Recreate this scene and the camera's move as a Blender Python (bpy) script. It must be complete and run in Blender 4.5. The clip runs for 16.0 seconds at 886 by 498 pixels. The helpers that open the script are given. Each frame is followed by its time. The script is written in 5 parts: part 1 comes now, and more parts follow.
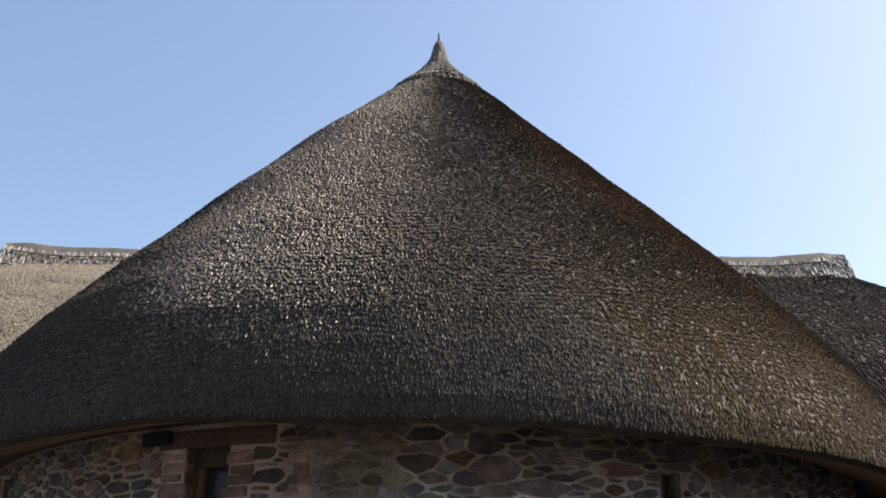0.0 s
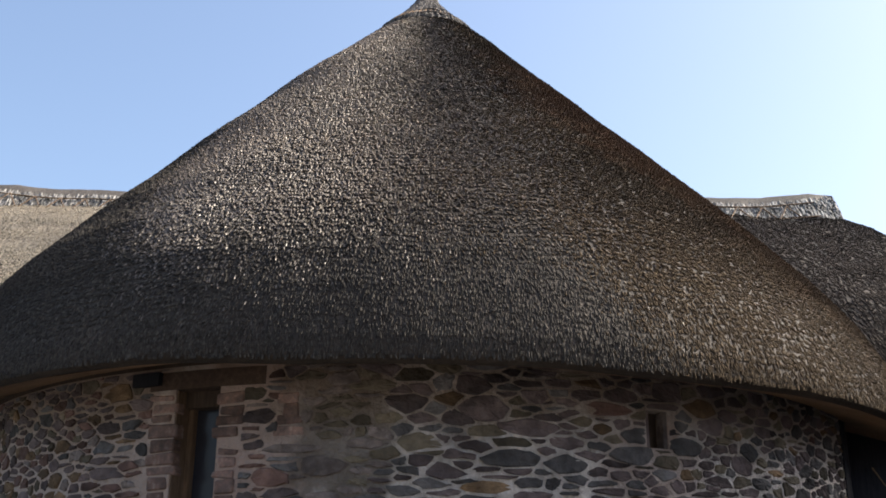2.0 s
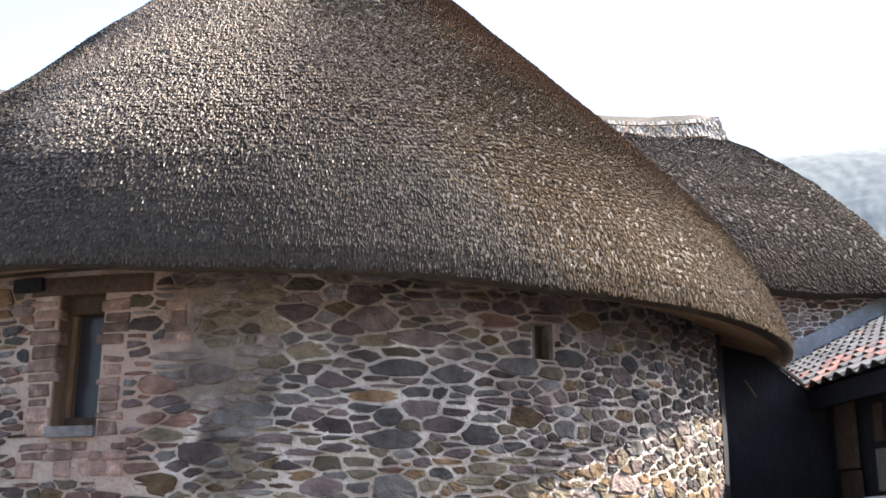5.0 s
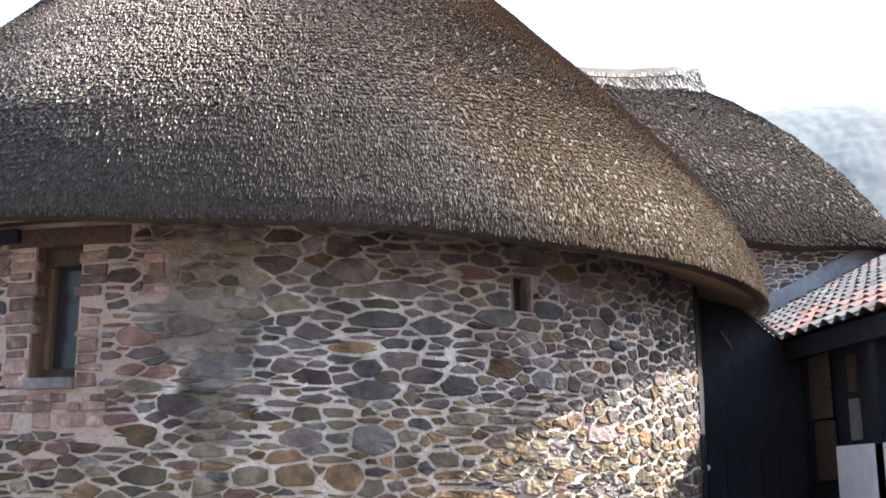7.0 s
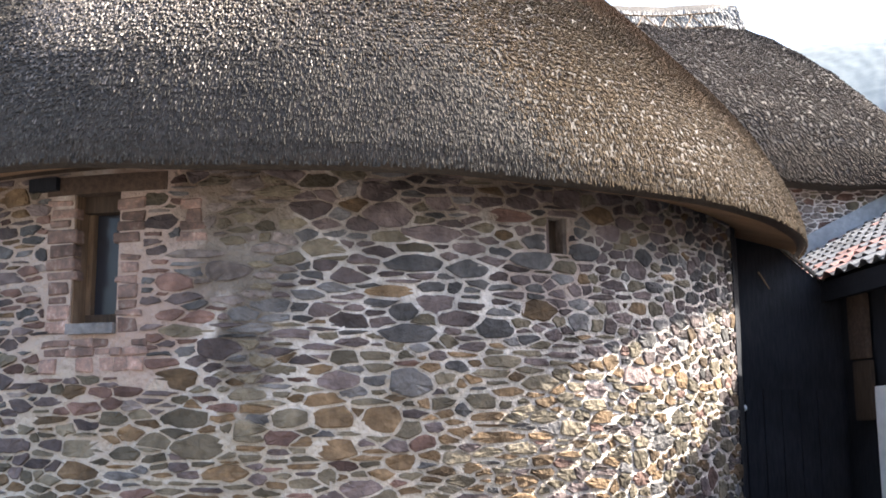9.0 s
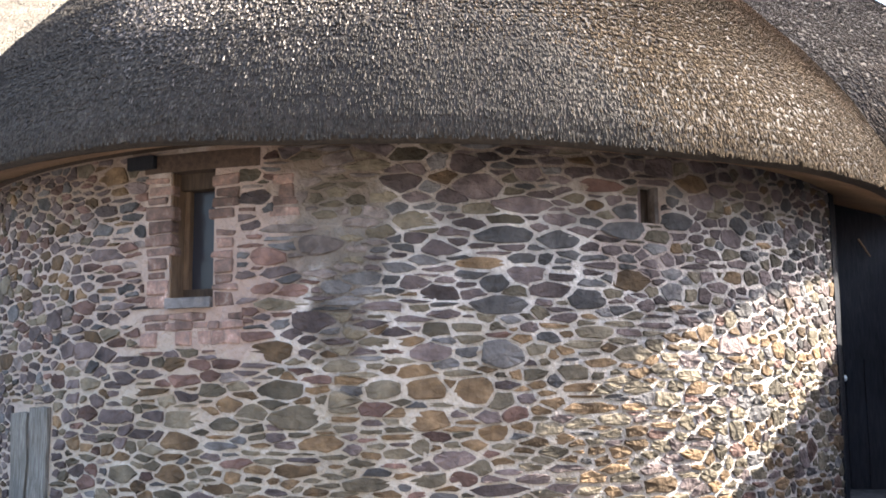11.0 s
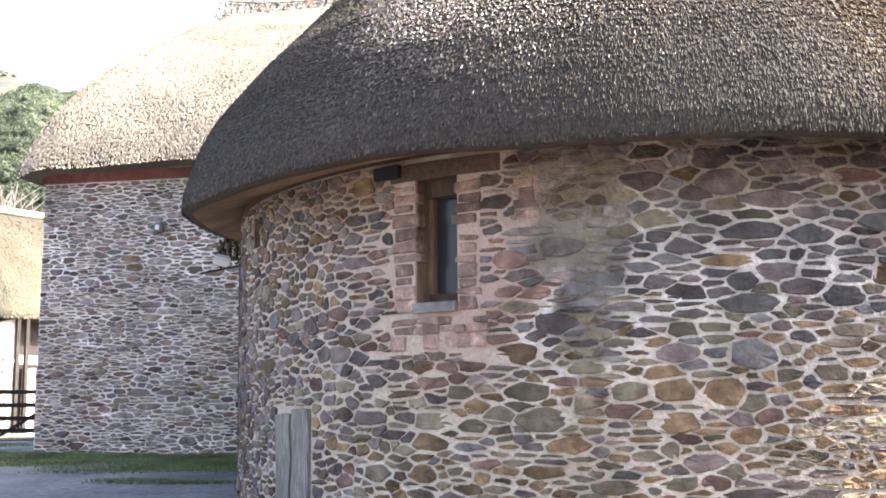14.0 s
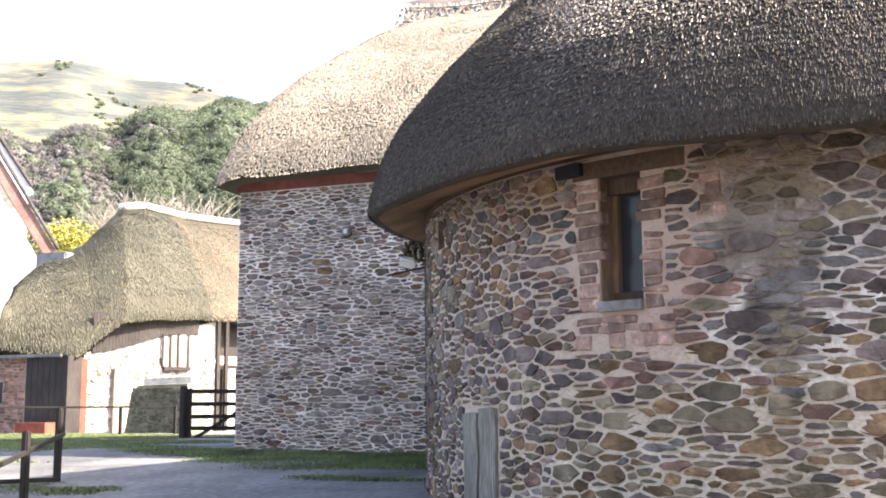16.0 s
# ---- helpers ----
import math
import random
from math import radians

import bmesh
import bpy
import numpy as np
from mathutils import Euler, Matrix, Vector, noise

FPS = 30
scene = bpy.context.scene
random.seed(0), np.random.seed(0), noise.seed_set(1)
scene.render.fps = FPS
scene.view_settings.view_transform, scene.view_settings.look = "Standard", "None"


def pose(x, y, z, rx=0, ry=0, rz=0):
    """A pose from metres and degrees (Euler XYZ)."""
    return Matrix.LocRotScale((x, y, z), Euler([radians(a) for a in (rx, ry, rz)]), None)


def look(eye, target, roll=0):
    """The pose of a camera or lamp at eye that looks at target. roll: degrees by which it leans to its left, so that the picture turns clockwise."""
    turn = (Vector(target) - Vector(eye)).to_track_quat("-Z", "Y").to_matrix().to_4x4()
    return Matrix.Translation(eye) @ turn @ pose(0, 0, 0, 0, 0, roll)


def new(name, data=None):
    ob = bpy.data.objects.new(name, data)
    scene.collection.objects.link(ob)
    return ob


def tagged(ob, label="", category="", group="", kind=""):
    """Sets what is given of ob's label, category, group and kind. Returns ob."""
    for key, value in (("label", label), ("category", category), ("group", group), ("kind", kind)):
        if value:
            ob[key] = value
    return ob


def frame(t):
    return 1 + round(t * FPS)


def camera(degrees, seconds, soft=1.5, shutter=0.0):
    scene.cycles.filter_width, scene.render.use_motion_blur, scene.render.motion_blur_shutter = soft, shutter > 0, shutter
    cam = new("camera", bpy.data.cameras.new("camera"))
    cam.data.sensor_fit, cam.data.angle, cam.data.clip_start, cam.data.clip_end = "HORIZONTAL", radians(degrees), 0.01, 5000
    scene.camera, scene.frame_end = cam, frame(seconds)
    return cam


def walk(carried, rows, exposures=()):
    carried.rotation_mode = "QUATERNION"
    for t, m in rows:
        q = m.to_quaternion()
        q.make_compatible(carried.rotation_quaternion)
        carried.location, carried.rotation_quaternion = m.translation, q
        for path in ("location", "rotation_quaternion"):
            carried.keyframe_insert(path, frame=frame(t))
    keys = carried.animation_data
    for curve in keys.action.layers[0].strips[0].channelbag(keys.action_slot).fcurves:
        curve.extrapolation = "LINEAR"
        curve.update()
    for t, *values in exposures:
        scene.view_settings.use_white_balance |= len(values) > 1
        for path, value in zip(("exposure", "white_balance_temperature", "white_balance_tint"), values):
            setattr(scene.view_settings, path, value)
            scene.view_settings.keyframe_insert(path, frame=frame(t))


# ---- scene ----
EYE = 1.3
cam = camera(43.5, 16.0, soft=1.8)
# seconds, tilt, lean, heading of the tripod head
PATH = [
    (0.0, 112.33, -0.69, -0.28),
    (0.5, 111.85, -0.61, -0.28),
    (1.0, 110.96, -0.54, -0.39),
    (1.5, 110.14, -0.43, -0.55),
    (2.0, 109.32, -0.40, -0.80),
    (2.5, 108.53, -0.47, -1.42),
    (3.0, 107.75, -0.42, -2.56),
    (3.5, 107.07, -0.40, -3.64),
    (4.0, 106.16, -0.27, -4.74),
    (4.5, 105.41, -0.14, -5.73),
    (7.0, 102.30, 0.16, -7.55),
    (7.5, 101.52, 0.20, -7.39),
    (8.0, 100.64, 0.24, -7.05),
    (10.5, 98.28, 0.47, -2.26),
    (11.0, 97.96, 0.44, -0.95),
    (11.5, 97.88, 0.54, 0.41),
    (12.0, 97.92, 0.45, 2.10),
    (12.5, 98.01, 0.48, 4.17),
    (13.0, 98.06, 0.49, 6.47),
    (13.5, 98.10, 0.43, 8.86),
    (14.0, 98.15, 0.43, 11.58),
    (14.5, 98.15, 0.38, 14.42),
    (15.0, 98.17, 0.36, 17.41),
    (15.5, 98.17, 0.28, 19.69),
    (16.0, 98.18, 0.28, 21.08),
]
EXPOSURES = [(0.0, 0.76, 6500, 10), (1.5, 0.73, 6500, 10), (2.5, 1.26, 6500, 11), (3.5, 1.78, 6550, 12), (7.0, 2.35, 6400, 11), (8.2, 2.45, 6400, 11),
             (11.0, 2.68, 6450, 12), (13.0, 2.86, 6550, 13), (14.5, 2.82, 6650, 13), (16.0, 2.57, 6700, 14)]

walk(cam, [(t, pose(0, 0, EYE, rx, ry, rz)) for t, rx, ry, rz in PATH], EXPOSURES)

# ---- world and sun ----
SUN_BEARING, SUN_HEIGHT = 9.0, 41.0        # degrees from +x towards +y, degrees above the horizon
world = bpy.data.worlds.new("sky")
scene.world = world
world.use_nodes = True
wn, wl = world.node_tree.nodes, world.node_tree.links
sky = wn.new("ShaderNodeTexSky")
sky.sky_type, sky.sun_disc = "NISHITA", False
sky.sun_elevation, sky.sun_rotation = radians(SUN_HEIGHT), radians(90 - SUN_BEARING)
sky.air_density, sky.dust_density, sky.ozone_density = 1.0, 3.0, 1.0
wl.new(sky.outputs["Color"], wn["Background"].inputs["Color"])
wn["Background"].inputs["Strength"].default_value = 0.15
sun_way = Vector((math.cos(radians(SUN_BEARING)) * math.cos(radians(SUN_HEIGHT)), math.sin(radians(SUN_BEARING)) * math.cos(radians(SUN_HEIGHT)), math.sin(radians(SUN_HEIGHT))))
sun = new("sun", bpy.data.lights.new("sun", "SUN"))
sun.data.energy, sun.data.angle, sun.data.color = 5.0, radians(0.5), (1.0, 0.93, 0.82)
sun.matrix_world = look(sun_way * 60, (0, 0, 0))

# ---- helpers of this scene ----
RNG = np.random.default_rng(7)


def zz(z):
    """Heights in this file are given from the eye's level."""
    return EYE + z


def thing(name, loc, label, category, kind="", group=""):
    ob = new(name)
    ob.empty_display_size = 0.2
    ob.location = loc
    return tagged(ob, label, category, group, kind)


def mesh_of(name, verts, faces, mats, slots=None, smooth=False):
    me = bpy.data.meshes.new(name)
    me.from_pydata([tuple(v) for v in verts], [], faces)
    for m in mats if isinstance(mats, (list, tuple)) else [mats]:
        me.materials.append(m)
    if slots is not None:
        me.polygons.foreach_set("material_index", slots)
    if smooth:
        me.polygons.foreach_set("use_smooth", [True] * len(me.polygons))
    me.update()
    return me


def quads_mesh(name, verts, quads, mats, slots=None, smooth=False, flat_every=0):
    """A mesh of quads alone from arrays, quickly."""
    me = bpy.data.meshes.new(name)
    n = len(quads)
    me.vertices.add(len(verts))
    me.vertices.foreach_set("co", np.asarray(verts, dtype=np.float32).ravel())
    me.loops.add(4 * n)
    me.loops.foreach_set("vertex_index", np.asarray(quads, dtype=np.int32).ravel())
    me.polygons.add(n)
    me.polygons.foreach_set("loop_start", np.arange(0, 4 * n, 4, dtype=np.int32))
    me.polygons.foreach_set("loop_total", np.full(n, 4, dtype=np.int32))
    for m in mats if isinstance(mats, (list, tuple)) else [mats]:
        me.materials.append(m)
    if slots is not None:
        me.polygons.foreach_set("material_index", np.asarray(slots, dtype=np.int32))
    if smooth:
        keep = np.ones(n, dtype=bool)
        if flat_every:
            keep[flat_every - 1::flat_every] = False
        me.polygons.foreach_set("use_smooth", keep)
    me.update(calc_edges=True)
    return me


def under(ob, parent):
    ob.parent = parent
    if parent.parent is None:
        ob.matrix_parent_inverse = parent.matrix_basis.inverted()
    return ob


def part(name, data, material=None, parent=None, label="", kind=""):
    """Links a bmesh or a mesh as one object under a thing or a part."""
    if isinstance(data, bmesh.types.BMesh):
        me = bpy.data.meshes.new(name)
        data.to_mesh(me)
        data.free()
        data = me
    if material is not None:
        data.materials.append(material)
    ob = new(name, data)
    if parent is not None:
        under(ob, parent)
    return tagged(ob, label=label, kind=kind)


def box_bm(x0, x1, y0, y1, z0, z1, bevel=0.0, m=None, bm=None):
    bm = bm or bmesh.new()
    made = bmesh.ops.create_cube(bm, size=1.0)["verts"]
    for v in made:
        v.co = Vector(((x0 + x1) / 2 + v.co.x * (x1 - x0), (y0 + y1) / 2 + v.co.y * (y1 - y0), (z0 + z1) / 2 + v.co.z * (z1 - z0)))
    if bevel:
        edges = list({e for v in made for e in v.link_edges})
        res = bmesh.ops.bevel(bm, geom=edges, offset=bevel, segments=2, affect="EDGES")
        made = list({v for f in res["faces"] for v in f.verts} | {v for v in made if v.is_valid})
    if m is not None:
        for v in made:
            v.co = m @ v.co
    return bm


def beam_bm(a, b, w, h, bevel=0.006, bm=None, wobble=0.0):
    """A squared timber from a to b, w wide and h deep."""
    a, b = Vector(a), Vector(b)
    way = b - a
    m = Matrix.Translation(a) @ way.to_track_quat("Z", "Y").to_matrix().to_4x4()
    return box_bm(-w / 2, w / 2, -h / 2, h / 2, 0, way.length, bevel, m, bm)


def rod_bm(a, b, r0, r1=None, sides=8, bm=None):
    a, b = Vector(a), Vector(b)
    way = b - a
    bm = bm or bmesh.new()
    m = Matrix.Translation((a + b) / 2) @ way.to_track_quat("Z", "Y").to_matrix().to_4x4()
    bmesh.ops.create_cone(bm, cap_ends=True, segments=sides, radius1=r0, radius2=r0 if r1 is None else r1, depth=way.length, matrix=m)
    return bm


def smooth01(a, b, x):
    t = np.clip((np.asarray(x, dtype=float) - a) / (b - a), 0, 1)
    return t * t * (3 - 2 * t)


# ---- materials ----
def surface(name, ramp, scale=6.0, rough=0.85, bump=0.3, bump_scale=40.0, stretch=(1, 1, 1), rand="", rand_amount=0.35, blotch=1.2, blotch_amount=0.35, spec=0.3, metallic=0.0, bump_dist=0.01):
    """A procedural material: a colour ramp over fine noise, blotches at a larger size, chance from piece to piece and relief."""
    m = bpy.data.materials.new(name)
    m.use_nodes = True
    n, l = m.node_tree.nodes, m.node_tree.links
    out = n["Principled BSDF"]
    co = n.new("ShaderNodeTexCoord")
    mp = n.new("ShaderNodeMapping")
    mp.inputs["Scale"].default_value = stretch
    l.new(co.outputs["Object"], mp.inputs["Vector"])
    fine = n.new("ShaderNodeTexNoise")
    fine.inputs["Scale"].default_value, fine.inputs["Detail"].default_value, fine.inputs["Roughness"].default_value = scale, 8, 0.65
    l.new(mp.outputs["Vector"], fine.inputs["Vector"])
    cr = n.new("ShaderNodeValToRGB")
    while len(cr.color_ramp.elements) < len(ramp):
        cr.color_ramp.elements.new(0.5)
    for e, (p, c) in zip(cr.color_ramp.elements, ramp):
        e.position, e.color = p, (*c, 1)
    l.new(fine.outputs["Fac"], cr.inputs["Fac"])
    big = n.new("ShaderNodeTexNoise")
    big.inputs["Scale"].default_value, big.inputs["Detail"].default_value = blotch, 4
    l.new(co.outputs["Object"], big.inputs["Vector"])
    span = n.new("ShaderNodeMapRange")
    span.inputs["From Min"].default_value, span.inputs["From Max"].default_value = 0.3, 0.7
    span.inputs["To Min"].default_value, span.inputs["To Max"].default_value = 1 - blotch_amount, 1 + blotch_amount
    l.new(big.outputs["Fac"], span.inputs["Value"])
    value = span.outputs["Result"]
    if rand:
        src = n.new("ShaderNodeObjectInfo" if rand == "object" else "ShaderNodeNewGeometry")
        chance = src.outputs["Random" if rand == "object" else "Random Per Island"]
        r2 = n.new("ShaderNodeMapRange")
        r2.inputs["To Min"].default_value, r2.inputs["To Max"].default_value = 1 - rand_amount, 1 + rand_amount
        l.new(chance, r2.inputs["Value"])
        mul = n.new("ShaderNodeMath")
        mul.operation = "MULTIPLY"
        l.new(value, mul.inputs[0])
        l.new(r2.outputs["Result"], mul.inputs[1])
        value = mul.outputs["Value"]
    hsv = n.new("ShaderNodeHueSaturation")
    l.new(cr.outputs["Color"], hsv.inputs["Color"])
    l.new(value, hsv.inputs["Value"])
    l.new(hsv.outputs["Color"], out.inputs["Base Color"])
    out.inputs["Roughness"].default_value = rough
    out.inputs["Metallic"].default_value = metallic
    out.inputs["Specular IOR Level"].default_value = spec
    if bump:
        rel = n.new("ShaderNodeTexNoise")
        rel.inputs["Scale"].default_value, rel.inputs["Detail"].default_value = bump_scale, 6
        l.new(mp.outputs["Vector"], rel.inputs["Vector"])
        bp = n.new("ShaderNodeBump")
        bp.inputs["Strength"].default_value, bp.inputs["Distance"].default_value = bump, bump_dist
        l.new(rel.outputs["Fac"], bp.inputs["Height"])
        l.new(bp.outputs["Normal"], out.inputs["Normal"])
    return m


def tint_zones(m, zones, colour_socket="Base Color"):
    """Mixes further colours into a material where the place has patches of them: zones of (x, y, z, radius, squash in z, colour, strength), edges broken up by noise."""
    n, l = m.node_tree.nodes, m.node_tree.links
    out = n["Principled BSDF"]
    colour = out.inputs[colour_socket].links[0].from_socket
    geo = n.new("ShaderNodeTexCoord")
    for x, y, z, radius, squash, tint, strength in zones:
        off = n.new("ShaderNodeVectorMath")
        off.operation = "SUBTRACT"
        off.inputs[1].default_value = (x, y, z)
        l.new(geo.outputs["Object"], off.inputs[0])
        sc = n.new("ShaderNodeVectorMath")
        sc.operation = "MULTIPLY"
        sc.inputs[1].default_value = (1 / radius, 1 / radius, squash / radius)
        l.new(off.outputs["Vector"], sc.inputs[0])
        ln = n.new("ShaderNodeVectorMath")
        ln.operation = "LENGTH"
        l.new(sc.outputs["Vector"], ln.inputs[0])
        nz = n.new("ShaderNodeTexNoise")
        nz.inputs["Scale"].default_value, nz.inputs["Detail"].default_value = 5.0, 6
        l.new(geo.outputs["Object"], nz.inputs["Vector"])
        ad = n.new("ShaderNodeMath")
        ad.operation = "MULTIPLY_ADD"
        ad.inputs[1].default_value = 1.2
        l.new(nz.outputs["Fac"], ad.inputs[0])
        l.new(ln.outputs["Value"], ad.inputs[2])
        mr = n.new("ShaderNodeMapRange")
        mr.inputs["From Min"].default_value, mr.inputs["From Max"].default_value = 1.75, 1.35
        mr.inputs["To Min"].default_value, mr.inputs["To Max"].default_value = 0.0, strength
        l.new(ad.outputs["Value"], mr.inputs["Value"])
        mx = n.new("ShaderNodeMix")
        mx.data_type = "RGBA"
        mx.inputs["B"].default_value = (*tint, 1)
        l.new(mr.outputs["Result"], mx.inputs["Factor"])
        l.new(colour, mx.inputs["A"])
        colour = mx.outputs["Result"]
    l.new(colour, out.inputs[colour_socket])
    return m


THATCH = surface("weathered_thatch", [(0.3, (0.03, 0.023, 0.017)), (0.7, (0.066, 0.05, 0.037))], 22, 0.75, 0.8, 60, (1, 1, 1), blotch=0.7)
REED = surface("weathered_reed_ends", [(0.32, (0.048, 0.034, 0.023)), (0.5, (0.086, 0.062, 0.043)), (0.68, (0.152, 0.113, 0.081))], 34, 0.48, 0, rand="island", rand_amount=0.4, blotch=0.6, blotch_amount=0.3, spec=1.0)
# Dull darker copy of REED that holds the sun's sheen off the east side.
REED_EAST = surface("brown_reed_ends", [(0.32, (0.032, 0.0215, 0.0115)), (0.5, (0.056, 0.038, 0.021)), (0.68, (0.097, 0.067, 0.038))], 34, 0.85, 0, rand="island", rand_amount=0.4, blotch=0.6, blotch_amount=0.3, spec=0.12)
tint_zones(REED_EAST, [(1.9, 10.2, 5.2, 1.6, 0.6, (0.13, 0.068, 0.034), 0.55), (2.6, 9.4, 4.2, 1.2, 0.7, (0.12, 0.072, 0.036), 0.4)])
REED.node_tree.nodes["Principled BSDF"].inputs["Specular Tint"].default_value = (1.0, 0.95, 0.86, 1)
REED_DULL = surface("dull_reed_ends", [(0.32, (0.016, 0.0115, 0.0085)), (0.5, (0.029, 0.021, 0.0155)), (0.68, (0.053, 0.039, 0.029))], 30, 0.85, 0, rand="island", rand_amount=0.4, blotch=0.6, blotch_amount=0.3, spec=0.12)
# Shade of the eaves and the west flank is toned into these reeds.
REED_SHADE = surface("trimmed_mossy_reed", [(0.32, (0.03, 0.0255, 0.02)), (0.5, (0.054, 0.046, 0.037)), (0.68, (0.095, 0.083, 0.068))], 34, 0.9, 0, rand="island", rand_amount=0.4, blotch=0.6, blotch_amount=0.2, spec=0.2)
REED_OLD = surface("mossy_reed_ends", [(0.3, (0.036, 0.0345, 0.0225)), (0.7, (0.086, 0.08, 0.053))], 4, 0.8, 0, rand="island", rand_amount=0.4, blotch=0.6, blotch_amount=0.2)
# Golden tone that carries the sun on the shed's end bay.
REED_SUNLIT = surface("newer_golden_reed", [(0.3, (0.1, 0.073, 0.045)), (0.7, (0.2, 0.145, 0.09))], 6, 0.75, 0, rand="island", rand_amount=0.3, blotch=0.6, blotch_amount=0.2)
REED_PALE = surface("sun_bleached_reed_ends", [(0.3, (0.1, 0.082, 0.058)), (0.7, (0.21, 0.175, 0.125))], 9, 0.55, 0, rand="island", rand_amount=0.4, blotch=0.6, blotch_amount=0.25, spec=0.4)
REED_CUT = surface("cut_reed_underside", [(0.3, (0.2, 0.115, 0.06)), (0.7, (0.4, 0.25, 0.14))], 60, 0.85, 0.8, 120, blotch=2)
CAP = surface("ridge_straw", [(0.3, (0.05, 0.042, 0.035)), (0.7, (0.125, 0.107, 0.09))], 30, 0.7, 0.7, 80)
MORTAR = surface("lime_mortar", [(0.3, (0.42, 0.375, 0.325)), (0.5, (0.57, 0.515, 0.455)), (0.7, (0.72, 0.66, 0.595))], 16, 0.95, 0.9, 30, blotch=3.0, blotch_amount=0.3, bump_dist=0.02)
STONES = [
    surface("purple_grey_sandstone", [(0.25, (0.066, 0.051, 0.048)), (0.75, (0.158, 0.122, 0.113))], 11, 0.88, 1.0, 20, rand="object", rand_amount=0.5, blotch=5, blotch_amount=0.42, bump_dist=0.028),
    surface("slate_grey_stone", [(0.25, (0.064, 0.06, 0.058)), (0.75, (0.154, 0.144, 0.137))], 11, 0.82, 1.0, 20, rand="object", rand_amount=0.5, blotch=5, blotch_amount=0.42, bump_dist=0.028),
    surface("ochre_brown_stone", [(0.25, (0.09, 0.06, 0.034)), (0.5, (0.148, 0.097, 0.054)), (0.75, (0.255, 0.168, 0.092))], 11, 0.88, 1.0, 20, rand="object", rand_amount=0.5, blotch=5, blotch_amount=0.42, bump_dist=0.028),
    surface("olive_grey_stone", [(0.25, (0.084, 0.07, 0.048)), (0.75, (0.19, 0.157, 0.11))], 11, 0.88, 1.0, 20, rand="object", rand_amount=0.5, blotch=5, blotch_amount=0.42, bump_dist=0.028),
    surface("red_sandstone", [(0.25, (0.085, 0.05, 0.04)), (0.75, (0.18, 0.11, 0.088))], 11, 0.88, 1.0, 20, rand="object", rand_amount=0.5, blotch=5, blotch_amount=0.42, bump_dist=0.028),
]
STONES.append(surface("weathered_grey_stone", [(0.25, (0.122, 0.098, 0.086)), (0.75, (0.25, 0.207, 0.182))], 14, 0.9, 1.0, 26, rand="object", rand_amount=0.35, blotch=7, bump_dist=0.018))
BRICK = surface("worn_brick", [(0.3, (0.11, 0.08, 0.068)), (0.46, (0.19, 0.132, 0.108)), (0.56, (0.25, 0.155, 0.122)), (0.68, (0.37, 0.29, 0.24))], 18, 0.9, 0.9, 40, rand="object", rand_amount=0.45, blotch=5)
LINTEL_OAK = surface("brown_lintel_oak", [(0.3, (0.045, 0.03, 0.021)), (0.7, (0.11, 0.073, 0.051))], 10, 0.85, 0.7, 30, (3, 3, 3))
OAK = surface("weathered_oak", [(0.3, (0.1, 0.065, 0.04)), (0.7, (0.22, 0.145, 0.09))], 10, 0.8, 0.5, 30, (6, 6, 0.6))
DARK_OAK = surface("dark_oak", [(0.3, (0.035, 0.024, 0.016)), (0.7, (0.09, 0.06, 0.04))], 10, 0.8, 0.5, 30, (6, 6, 0.6))
GREY_OAK = surface("silvered_oak", [(0.3, (0.055, 0.05, 0.042)), (0.5, (0.15, 0.14, 0.12)), (0.7, (0.29, 0.275, 0.24))], 10, 0.85, 0.8, 25, (9, 9, 0.5))
BLACK_WOOD = surface("tarred_boards", [(0.3, (0.013, 0.014, 0.017)), (0.7, (0.028, 0.029, 0.034))], 12, 0.8, 0.5, 30, (6, 6, 0.6), spec=0.15)
WHITE_PAINT = surface("white_paint", [(0.3, (0.62, 0.62, 0.62)), (0.7, (0.78, 0.78, 0.77))], 8, 0.6, 0.15, 30, blotch_amount=0.1)
WHITEWASH = surface("whitewash", [(0.34, (0.2, 0.16, 0.125)), (0.44, (0.42, 0.38, 0.33)), (0.7, (0.6, 0.57, 0.525))], 3.5, 0.9, 0.8, 9, (1, 1, 1.8), blotch_amount=0.15, bump_dist=0.03)
TILE = surface("clay_pantile", [(0.3, (0.13, 0.075, 0.065)), (0.7, (0.28, 0.145, 0.115))], 12, 0.8, 0.4, 40, rand="object", rand_amount=0.4, blotch=3)
TILE_GREY = surface("lichened_pantile", [(0.3, (0.05, 0.05, 0.052)), (0.7, (0.135, 0.132, 0.13))], 14, 0.85, 0.4, 40, rand="object", rand_amount=0.35, blotch=3)
IRON = surface("black_iron", [(0.3, (0.01, 0.01, 0.01)), (0.7, (0.024, 0.023, 0.023))], 20, 0.75, 0.2, 60, metallic=0.0)
STEEL = surface("galvanised_steel", [(0.3, (0.4, 0.41, 0.42)), (0.7, (0.6, 0.61, 0.62))], 20, 0.4, 0.1, 60, metallic=0.7)
RAIL_WOOD = surface("dark_rail_timber", [(0.3, (0.008, 0.007, 0.006)), (0.7, (0.024, 0.019, 0.016))], 10, 0.8, 0.5, 30, (5, 5, 0.8))


